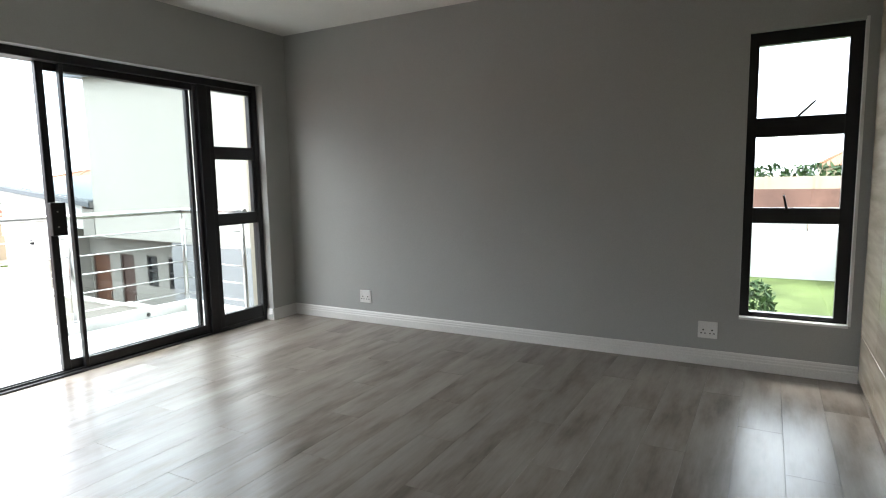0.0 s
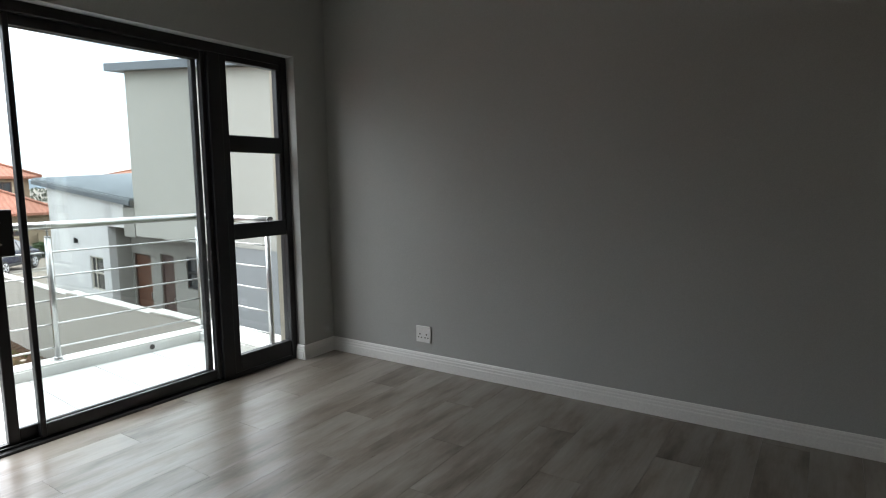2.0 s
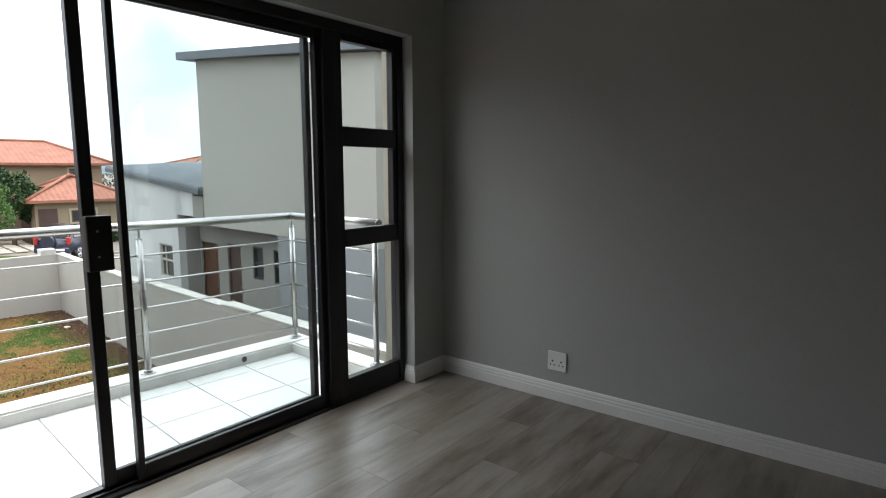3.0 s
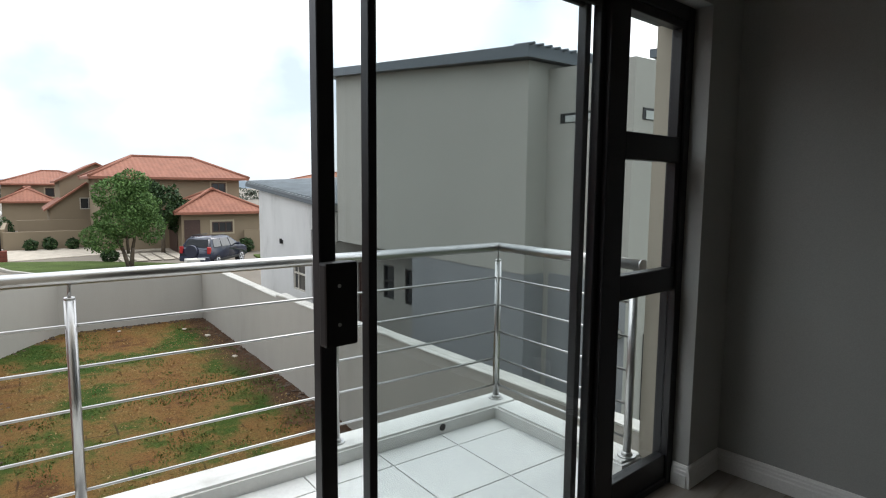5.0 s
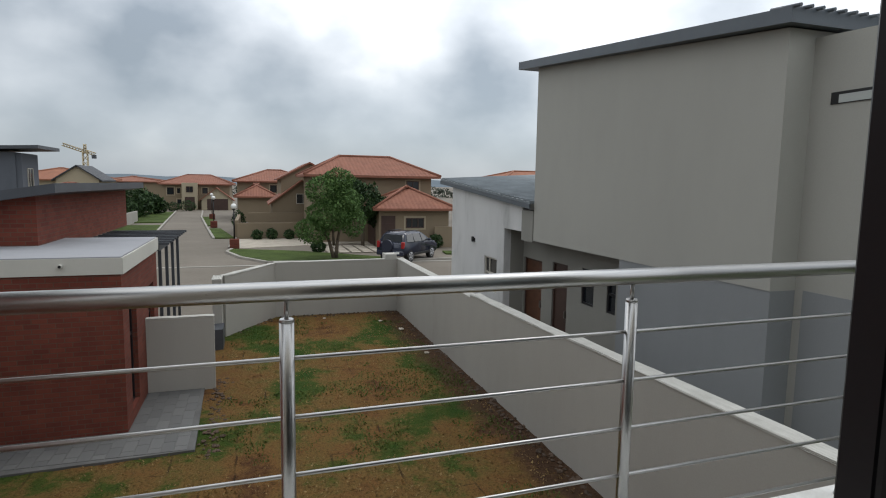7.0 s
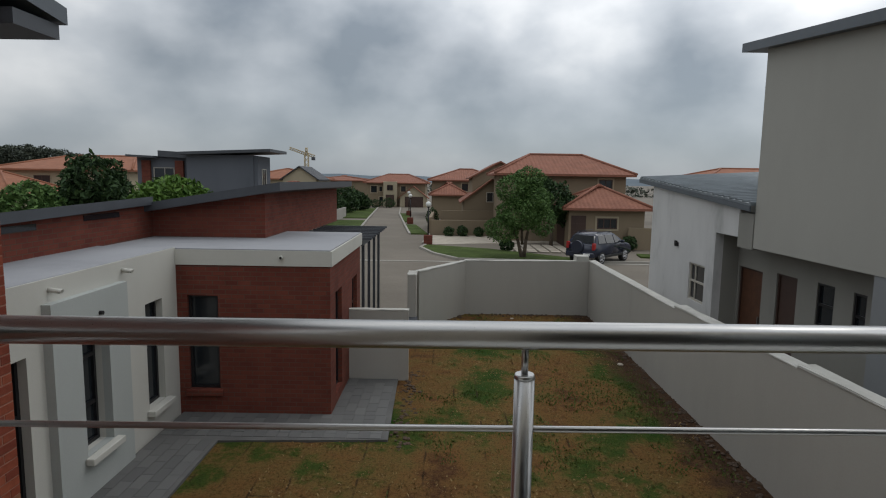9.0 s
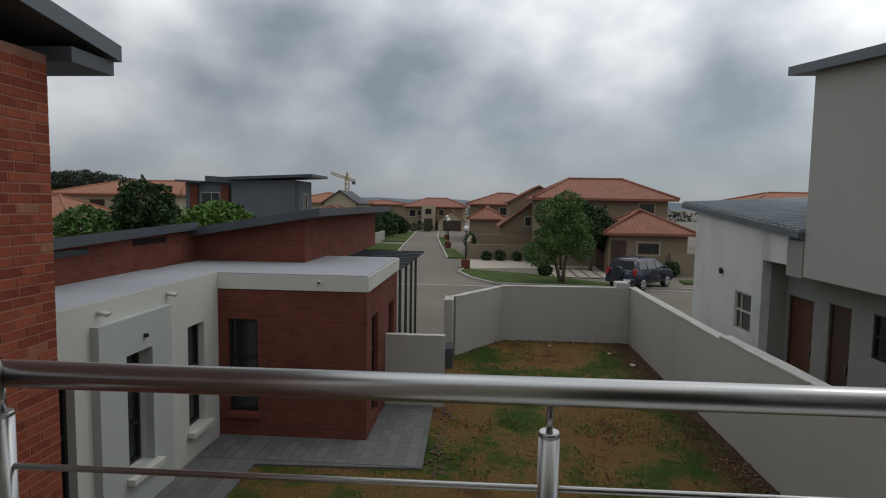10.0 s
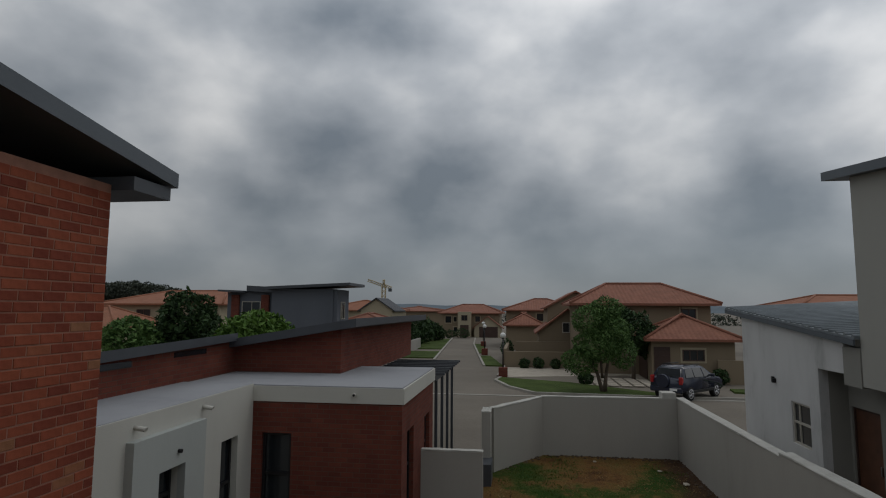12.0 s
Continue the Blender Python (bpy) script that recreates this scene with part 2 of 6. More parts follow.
def lawn_material():
    m, nt, b = nodes_of("patchy_lawn")
    v = coords(nt)
    big = noise_node(nt, v, 0.48, 5, 0.55)
    mid = noise_node(nt, v, 2.6, 7, 0.75)
    fine = noise_node(nt, v, 22, 5, 0.8)
    a = nt.nodes.new("ShaderNodeMath"); a.operation = "MULTIPLY_ADD"; a.inputs[1].default_value = 0.42
    nt.links.new(mid, a.inputs[0]); nt.links.new(big, a.inputs[2])
    r = ramp_node(nt, [(0.53, (0.032, 0.074, 0.012)), (0.62, (0.068, 0.090, 0.019)), (0.68, (0.170, 0.112, 0.038)), (0.78, (0.190, 0.100, 0.036)), (0.86, (0.105, 0.050, 0.024))])
    nt.links.new(a.outputs[0], r.inputs[0])
    g = ramp_node(nt, [(0.36, (0.42, 0.41, 0.38)), (0.50, (0.92, 0.92, 0.9)), (0.72, (1.0, 1.0, 0.85))])
    nt.links.new(fine, g.inputs[0])
    c = mixc(nt, 1.0, r.outputs[0], g.outputs[0], "MULTIPLY")
    # seams between the laid sods, broken where they have grown together
    sod = nt.nodes.new("ShaderNodeTexBrick")
    sod.inputs["Scale"].default_value = 1.0
    sod.inputs["Brick Width"].default_value, sod.inputs["Row Height"].default_value = 0.95, 0.46
    sod.inputs["Mortar Size"].default_value, sod.inputs["Mortar Smooth"].default_value = 0.022, 0.6
    wob = nt.nodes.new("ShaderNodeMix"); wob.data_type = "VECTOR"; wob.inputs["Factor"].default_value = 0.06
    n2 = nt.nodes.new("ShaderNodeTexNoise"); n2.inputs["Scale"].default_value = 3.0
    nt.links.new(v, n2.inputs["Vector"])
    nt.links.new(v, wob.inputs[4]); nt.links.new(n2.outputs["Color"], wob.inputs[5])
    nt.links.new(wob.outputs[1], sod.inputs["Vector"])
    cut = ramp_node(nt, [(0.52, (0, 0, 0)), (0.64, (0.75, 0.75, 0.75))])
    nt.links.new(noise_node(nt, v, 1.3, 4, 0.6), cut.inputs[0])
    seam = nt.nodes.new("ShaderNodeMath"); seam.operation = "MULTIPLY"
    nt.links.new(sod.outputs["Fac"], seam.inputs[0]); nt.links.new(cut.outputs[0], seam.inputs[1])
    c = mixc(nt, seam.outputs[0], c, (0.030, 0.020, 0.012))
    # bare dark soil in a ragged strip beside the boundary wall
    sep = nt.nodes.new("ShaderNodeSeparateXYZ"); nt.links.new(v, sep.inputs[0])
    rag = nt.nodes.new("ShaderNodeMath"); rag.operation = "MULTIPLY_ADD"; rag.inputs[1].default_value = 1.6
    nt.links.new(mid, rag.inputs[0]); nt.links.new(sep.outputs["Y"], rag.inputs[2])
    strip = nt.nodes.new("ShaderNodeMapRange")
    strip.inputs["From Min"].default_value, strip.inputs["From Max"].default_value = 5.35, 5.85
    nt.links.new(rag.outputs[0], strip.inputs["Value"])
    soil = mixc(nt, 1.0, (0.088, 0.050, 0.030), g.outputs[0], "MULTIPLY")
    c = mixc(nt, strip.outputs[0], c, soil)
    nt.links.new(c, b.inputs["Base Color"])
    b.inputs["Roughness"].default_value = 0.95
    b.inputs["Specular IOR Level"].default_value = 0.1
    bump(nt, b, fine, 1.0, 0.05)
    return m


def ground_material():
    m, nt, b = nodes_of("street_pavers")
    v = coords(nt)
    r = ramp_node(nt, [(0.35, (0.140, 0.118, 0.090)), (0.65, (0.182, 0.156, 0.122))])
    nt.links.new(noise_node(nt, v, 0.25, 6, 0.6), r.inputs[0])
    fine = noise_node(nt, v, 9, 4, 0.7)
    g = ramp_node(nt, [(0.3, (0.82, 0.82, 0.82)), (0.7, (1, 1, 1))])
    nt.links.new(fine, g.inputs[0])
    nt.links.new(mixc(nt, 1.0, r.outputs[0], g.outputs[0], "MULTIPLY"), b.inputs["Base Color"])
    b.inputs["Roughness"].default_value = 0.9
    bump(nt, b, fine, 0.3, 0.01)
    return m


def wavy_roof(name, c, course, sweep, rough=0.8, metal=0.0):
    """Roof covering: courses across the slope and ribs down it, on the generated slope axes in UV."""
    m, nt, b = nodes_of(name)
    uv = nt.nodes.new("ShaderNodeUVMap")
    sep = nt.nodes.new("ShaderNodeSeparateXYZ")
    nt.links.new(uv.outputs[0], sep.inputs[0])
    def wave(axis, period, op):
        mul = nt.nodes.new("ShaderNodeMath"); mul.operation = "MULTIPLY"; mul.inputs[1].default_value = 1.0 / period
        nt.links.new(sep.outputs[axis], mul.inputs[0])
        f = nt.nodes.new("ShaderNodeMath"); f.operation = op
        if op == "SINE":
            mul.inputs[1].default_value = 2 * math.pi / period
        nt.links.new(mul.outputs[0], f.inputs[0])
        return f.outputs[0]
    rib = wave("X", sweep, "SINE")
    hgt = nt.nodes.new("ShaderNodeMath"); hgt.operation = "MULTIPLY_ADD"; hgt.inputs[1].default_value = 0.35
    nt.links.new(rib, hgt.inputs[0])
    if course:
        nt.links.new(wave("Y", course, "FRACT"), hgt.inputs[2])
    v = coords(nt)
    r = ramp_node(nt, [(0.3, shade(c, 0.78)), (0.7, shade(c, 1.12))])
    nt.links.new(noise_node(nt, v, 1.3, 6, 0.7), r.inputs[0])
    # shade in the tile troughs and laps, multiplied into the base colour
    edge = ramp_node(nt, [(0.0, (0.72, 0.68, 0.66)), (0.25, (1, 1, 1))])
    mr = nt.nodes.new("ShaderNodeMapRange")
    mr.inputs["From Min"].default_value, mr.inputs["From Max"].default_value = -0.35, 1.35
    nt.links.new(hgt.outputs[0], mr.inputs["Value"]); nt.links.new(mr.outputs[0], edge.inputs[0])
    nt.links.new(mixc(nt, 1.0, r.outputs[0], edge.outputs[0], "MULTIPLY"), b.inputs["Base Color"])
    b.inputs["Roughness"].default_value, b.inputs["Metallic"].default_value = rough, metal
    b.inputs["Specular IOR Level"].default_value = 0.3
    bump(nt, b, hgt.outputs[0], 0.8, 0.04)
    return m


def glass_material(gloss=0.07, tint=(0.93, 0.95, 0.95)):
    m = bpy.data.materials.new("glass_clear")
    m.use_nodes = True
    nt = m.node_tree
    nt.nodes.clear()
    out = nt.nodes.new("ShaderNodeOutputMaterial")
    tr = nt.nodes.new("ShaderNodeBsdfTransparent"); tr.inputs[0].default_value = (*tint, 1)
    gl = nt.nodes.new("ShaderNodeBsdfGlossy"); gl.inputs["Roughness"].default_value = 0.02
    mx = nt.nodes.new("ShaderNodeMixShader"); mx.inputs[0].default_value = gloss
    nt.links.new(tr.outputs[0], mx.inputs[1]); nt.links.new(gl.outputs[0], mx.inputs[2]); nt.links.new(mx.outputs[0], out.inputs[0])
    return m


def foliage(name, a, c):
    m, nt, b = nodes_of(name)
    geo = nt.nodes.new("ShaderNodeNewGeometry")
    r = ramp_node(nt, [(0.0, a), (1.0, c)])
    nt.links.new(geo.outputs["Random Per Island"], r.inputs[0])
    nt.links.new(r.outputs[0], b.inputs["Base Color"])
    b.inputs["Roughness"].default_value = 0.7
    b.inputs["Specular IOR Level"].default_value = 0.25
    return m


def brushed_steel():
    m, nt, b = nodes_of("brushed_steel")
    v = coords(nt, "Object", (60, 60, 60))
    n = noise_node(nt, v, 6, 4, 0.7)
    rr = nt.nodes.new("ShaderNodeMapRange")
    rr.inputs["To Min"].default_value, rr.inputs["To Max"].default_value = 0.22, 0.38
    nt.links.new(n, rr.inputs["Value"]); nt.links.new(rr.outputs[0], b.inputs["Roughness"])
    b.inputs["Base Color"].default_value = (0.47, 0.465, 0.455, 1)
    b.inputs["Metallic"].default_value = 1.0
    return m


def veneer():
    m, nt, b = nodes_of("pale_veneer")
    v = coords(nt, "Object", (1, 1, 9))
    n = noise_node(nt, v, 1.6, 6, 0.6)
    r = ramp_node(nt, [(0.3, (0.33, 0.27, 0.20)), (0.7, (0.50, 0.43, 0.34))])
    nt.links.new(n, r.inputs[0]); nt.links.new(r.outputs[0], b.inputs["Base Color"])
    b.inputs["Roughness"].default_value = 0.22
    return m


M_WALL = plain("grey_wall_paint", WALL_TONE, 0.75, spread=0.05, grain=220, big=0.8, relief=0.12, spec=0.25)
M_CEIL = plain("white_ceiling_paint", (0.78, 0.77, 0.74), 0.85, spread=0.04, relief=0.05, spec=0.2)
M_TRIM = plain("white_gloss_trim", (0.80, 0.79, 0.77), 0.35, spread=0.05, relief=0.05)
M_ALU = plain("charcoal_aluminium", (0.016, 0.016, 0.018), 0.38, spread=0.15, relief=0.08, spec=0.4)
M_ALU2 = plain("black_plastic", (0.012, 0.012, 0.012), 0.5, spread=0.1, relief=0.05, spec=0.35)
M_GLASS = glass_material()
M_DGLASS = plain("dark_window_glass", (0.022, 0.026, 0.03), 0.06, spread=0.3, big=0.6, relief=0.0, spec=0.6)
M_FLOOR = wood_floor()
M_VENEER = veneer()
M_PLATE = plain("white_plastic", (0.82, 0.82, 0.80), 0.3, spread=0.03, relief=0.0)
M_STEEL = brushed_steel()
M_TILE = plain("pale_floor_tile", (0.68, 0.685, 0.66), 0.35, spread=0.10, big=2.0, grain=60, relief=0.1)
M_GROUT = plain("grey_grout", (0.26, 0.26, 0.25), 0.9)
M_CURB = stained("white_curb_plaster", (0.70, 0.70, 0.67), (0.45, 0.44, 0.40), 0.14, scale=2.0)
M_OURPLASTER = stained("beige_house_plaster", (0.46, 0.42, 0.34), (0.38, 0.35, 0.28), 0.2)
M_GREY = stained("greige_neighbour_plaster", (0.358, 0.352, 0.318), (0.30, 0.298, 0.275), 0.2, scale=0.35)
M_GREYB = stained("blue_grey_plaster", (0.235, 0.245, 0.25), (0.19, 0.20, 0.205), 0.2, scale=0.5)
# darker copy of the greige plaster, with the porch's shade in its colour
M_GREYD = stained("shaded_greige_plaster", (0.25, 0.245, 0.22), (0.19, 0.185, 0.17), 0.2)
M_SHED = stained("whitewash_plaster", (0.56, 0.56, 0.55), (0.34, 0.34, 0.33), 0.15, scale=0.9)
M_WHITE = stained("white_annex_plaster", (0.55, 0.54, 0.49), (0.45, 0.44, 0.40), 0.2, scale=0.5)
M_PANEL = stained("pale_grey_panel_plaster", (0.42, 0.44, 0.42), (0.35, 0.365, 0.35), 0.2, scale=0.5)
M_GWALL = stained("garden_wall_plaster", (0.375, 0.36, 0.325), (0.28, 0.265, 0.235), 0.18, scale=0.5)
M_COPING = stained("pale_coping", (0.48, 0.47, 0.43), (0.37, 0.36, 0.32), 0.12, scale=2.5)
M_ROOFSLAB = stained("grey_slab_coating", (0.30, 0.305, 0.32), (0.22, 0.225, 0.24), 0.14, scale=0.5)
M_FASCIA = plain("dark_grey_fascia", (0.060, 0.066, 0.076), 0.5, spread=0.15, relief=0.05)
M_FASCIA2 = plain("slate_blue_fascia", (0.085, 0.10, 0.115), 0.45, spread=0.15, relief=0.05)
M_BRICKFAR = brick_wall_material("red_brickwork")
M_BRICK = brick_piece_material()
M_MORTAR = plain("mortar", (0.285, 0.135, 0.092), 0.95, spread=0.25, big=6, relief=0.4)
M_LAWN = lawn_material()
M_SOIL = plain("dark_soil", (0.085, 0.055, 0.036), 0.95, spread=0.5, big=3, grain=30, relief=1.0, dist=0.03)
M_GRASS = plain("green_lawn", (0.066, 0.095, 0.026), 0.95, spread=0.35, big=0.7, grain=18, relief=1.0, dist=0.04, spec=0.1)
M_GROUND = ground_material()
M_BACKGRASS = plain("pale_back_lawn", (0.085, 0.112, 0.040), 0.95, spread=0.45, big=0.5, grain=14, relief=1.0, dist=0.04, spec=0.1)
M_SAND = plain("tan_building_sand", (0.30, 0.245, 0.175), 0.95, spread=0.35, big=0.4, grain=6, relief=0.8, dist=0.05, spec=0.1)
M_SCREEN = plain("brown_stock_brick", (0.165, 0.092, 0.070), 0.95, spread=0.4, big=0.6, grain=5, relief=0.6, dist=0.03)
M_PAVER = plain("grey_pavers", (0.115, 0.113, 0.108), 0.85, spread=0.25, big=2.2, relief=0.3)
M_PAVERPIECE = foliage("grey_paver_pieces", (0.105, 0.105, 0.102), (0.140, 0.139, 0.134))
M_GRASSBLADE = foliage("grass_blades", (0.050, 0.084, 0.015), (0.105, 0.135, 0.032))
M_STRAW = foliage("dry_blades", (0.16, 0.095, 0.035), (0.27, 0.185, 0.075))
M_KERB = plain("concrete_kerb", (0.33, 0.31, 0.27), 0.9, spread=0.2, big=1.0, relief=0.3)
M_TANWALL = stained("tan_house_plaster", (0.235, 0.185, 0.125), (0.20, 0.155, 0.105), 0.2, scale=0.3)
M_CREAM = stained("cream_house_plaster", (0.40, 0.345, 0.245), (0.33, 0.28, 0.20), 0.2, scale=0.3)
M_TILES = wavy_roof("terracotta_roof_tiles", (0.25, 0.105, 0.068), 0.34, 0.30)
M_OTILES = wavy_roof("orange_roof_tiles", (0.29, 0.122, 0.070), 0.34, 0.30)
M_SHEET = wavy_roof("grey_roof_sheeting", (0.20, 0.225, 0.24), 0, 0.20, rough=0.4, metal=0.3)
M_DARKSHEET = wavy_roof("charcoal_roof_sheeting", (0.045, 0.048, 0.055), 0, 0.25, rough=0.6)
M_SLATEWALL = stained("slate_grey_plaster", (0.115, 0.125, 0.145), (0.09, 0.10, 0.115), 0.2, scale=0.4)
M_DOORWOOD = plain("brown_door_wood", (0.105, 0.043, 0.022), 0.5, spread=0.35, big=3, relief=0.15)
M_DARKDOOR = plain("dark_garage_door", (0.055, 0.028, 0.020), 0.6, spread=0.2, big=2)
M_FRAMEW = plain("pale_window_frame", (0.45, 0.42, 0.36), 0.5)
M_BARK = plain("bark", (0.11, 0.085, 0.06), 0.95, spread=0.35, big=6, grain=40, relief=0.8, dist=0.02)
M_LEAF = foliage("tree_leaves", (0.038, 0.090, 0.020), (0.115, 0.195, 0.055))
M_LEAFD = foliage("dark_tree_leaves", (0.014, 0.032, 0.012), (0.045, 0.085, 0.026))
M_LEAFL = foliage("light_tree_leaves", (0.055, 0.115, 0.018), (0.10, 0.18, 0.03))
M_HILL = foliage("hill_scrub", (0.040, 0.050, 0.038), (0.075, 0.085, 0.060))
M_CARPAINT = plain("navy_car_paint", (0.020, 0.025, 0.045), 0.18, spread=0.1, relief=0.0, spec=0.6)
M_TYRE = plain("tyre_rubber", (0.015, 0.015, 0.015), 0.85)
M_RIM = plain("alloy_rim", (0.55, 0.55, 0.56), 0.35, metal=0.7, relief=0.0)
M_TAIL = plain("red_lamp_lens", (0.35, 0.02, 0.02), 0.2, relief=0.0)
M_LAMPGLOBE = plain("white_lamp_globe", (0.75, 0.75, 0.72), 0.35, relief=0.0)
M_CRANE = plain("faded_yellow_steel", (0.42, 0.34, 0.20), 0.6)
M_STONE = plain("pale_paving_stone", (0.42, 0.37, 0.30), 0.9, spread=0.2, big=2)
# distance haze is put into the ridge's blue-grey base colour
M_HAZE = plain("hills_haze_colour", (0.16, 0.19, 0.215), 1.0, spread=0.12, big=0.02, relief=0.0, spec=0.0)

# ---- building helpers ----
RL = pose(0.007, -0.017, -0.013, 0, 0, -5.25)   # the neighbouring plots stand turned by five degrees


def box(bm, x0, x1, y0, y1, z0, z1):
    vs = [bm.verts.new((x, y, z)) for z in (z0, z1) for y in (y0, y1) for x in (x0, x1)]
    for f in ((0, 2, 3, 1), (4, 5, 7, 6), (0, 1, 5, 4), (2, 6, 7, 3), (0, 4, 6, 2), (1, 3, 7, 5)):
        bm.faces.new([vs[k] for k in f])
    return vs


def bbox(*dims, bev=0.0, seg=1):
    """A new bmesh holding one box with bevelled edges."""
    bm = bmesh.new()
    box(bm, *dims)
    if bev:
        bmesh.ops.bevel(bm, geom=bm.edges[:], offset=bev, segments=seg, affect="EDGES", profile=0.6)
    return bm


def tube(bm, a, b, r, n=16, r2=None, caps=True):
    a, b = Vector(a), Vector(b)
    q = (b - a).to_track_quat("Z", "Y")
    r2 = r if r2 is None else r2
    rings = []
    for p, rad in ((a, r), (b, r2)):
        rings.append([bm.verts.new(p + q @ Vector((rad * math.cos(2 * math.pi * k / n), rad * math.sin(2 * math.pi * k / n), 0))) for k in range(n)])
    for k in range(n):
        f = bm.faces.new((rings[0][k], rings[0][(k + 1) % n], rings[1][(k + 1) % n], rings[1][k]))
        f.smooth = True
    if caps:
        bm.faces.new(rings[0][::-1]); bm.faces.new(rings[1])


def quad(bm, pts):
    return bm.faces.new([bm.verts.new(p) for p in pts])


def mesh_from(name, bm, material):
    me = bpy.data.meshes.new(name)
    bmesh.ops.recalc_face_normals(bm, faces=bm.faces[:])
    bm.to_mesh(me)
    bm.free()
    me.materials.append(material)
    return me


def part(name, bm, material, parent=None, label=""):
    ob = new(name, mesh_from(name, bm, material))
    if parent:
        ob.parent = parent
    if label:
        ob["label"] = label
    return ob


def thing(name, label, category, at=None, group=""):
    e = new(name)
    e.empty_display_size = 0.1
    if at is not None:
        e.matrix_world = at
    return tagged(e, label, category, group)


def structure(name, bm, material, label, category, at=None):
    ob = part(name, bm, material)
    if at is not None:
        ob.matrix_world = at
    return tagged(ob, label, category, kind="structure")


def wall_with(bm, axis, u0, u1, w0, w1, z0, z1, holes=()):
    """A wall along axis ('x' or 'y') from u0 to u1, w0 to w1 thick; holes: (u0, u1, z0, z1)."""
    us = sorted({u0, u1, *[min(max(h[k], u0), u1) for h in holes for k in (0, 1)]})
    zs = sorted({z0, z1, *[min(max(h[k], z0), z1) for h in holes for k in (2, 3)]})
    for a, b in zip(us, us[1:]):
        solid = []
        for c, d in zip(zs, zs[1:]):
            m, n = (a + b) / 2, (c + d) / 2
            if any(h[0] < m < h[1] and h[2] < n < h[3] for h in holes):
                continue
            if solid and abs(solid[-1][1] - c) < 1e-6:
                solid[-1][1] = d
            else:
                solid.append([c, d])
        for c, d in solid:
            if axis == "x":
                box(bm, a, b, w0, w1, c, d)
            else:
                box(bm, w0, w1, a, b, c, d)
    bmesh.ops.remove_doubles(bm, verts=bm.verts[:], dist=0.0005)


def roof_face(bm, uvl, pts):
    """A sloping face with UV in metres: U along the eave (first edge), V up the slope."""
    f = quad(bm, pts)
    o, u = Vector(pts[0]), (Vector(pts[1]) - Vector(pts[0])).normalized()
    f.normal_update()
    v = f.normal.cross(u).normalized()
    for lp in f.loops:
        d = lp.vert.co - o
        lp[uvl].uv = (d.dot(u), d.dot(v))
    return f


def hip_roof(x0, x1, y0, y1, ze, zr, along="y", inset=None, thick=0.16):
    """A hipped roof on the rectangle, ridge along an axis, with a closed underside and a fascia."""
    bm = bmesh.new()
    uvl = bm.loops.layers.uv.new("UVMap")
    xm, ym = (x0 + x1) / 2, (y0 + y1) / 2
    if along == "y":
        i = (x1 - x0) / 2 if inset is None else inset
        a, b = (xm, y0 + i, zr), (xm, y1 - i, zr)
        c = [(x0, y0, ze), (x1, y0, ze), (x1, y1, ze), (x0, y1, ze)]
        faces = [[c[1], c[2], b, a], [c[3], c[0], a, b]]
        ends = [([c[0], c[1], a]), ([c[2], c[3], b])]
    else:
        i = (y1 - y0) / 2 if inset is None else inset
        a, b = (x0 + i, ym, zr), (x1 - i, ym, zr)
        c = [(x0, y0, ze), (x1, y0, ze), (x1, y1, ze), (x0, y1, ze)]
        faces = [[c[0], c[1], b, a], [c[2], c[3], a, b]]
        ends = [([c[1], c[2], b]), ([c[3], c[0], a])]
    for f in faces + ends:
        roof_face(bm, uvl, f)
    for k in range(4):
        p, q = c[k], c[(k + 1) % 4]
        quad(bm, [(p[0], p[1], ze - thick), (q[0], q[1], ze - thick), q, p])
    quad(bm, [(p[0], p[1], ze - thick) for p in c])
    bmesh.ops.remove_doubles(bm, verts=bm.verts[:], dist=0.001)
    return bm, (a, b, c)


def slope_roof(pts, thick):
    """A flat sloping roof on four corners, in order, of that thickness."""
    bm = bmesh.new()
    uvl = bm.loops.layers.uv.new("UVMap")
    roof_face(bm, uvl, pts)
    low = [(p[0], p[1], p[2] - thick) for p in pts]
    quad(bm, low[::-1])
    for k in range(4):
        quad(bm, [low[k], low[(k + 1) % 4], pts[(k + 1) % 4], pts[k]])
    return bm


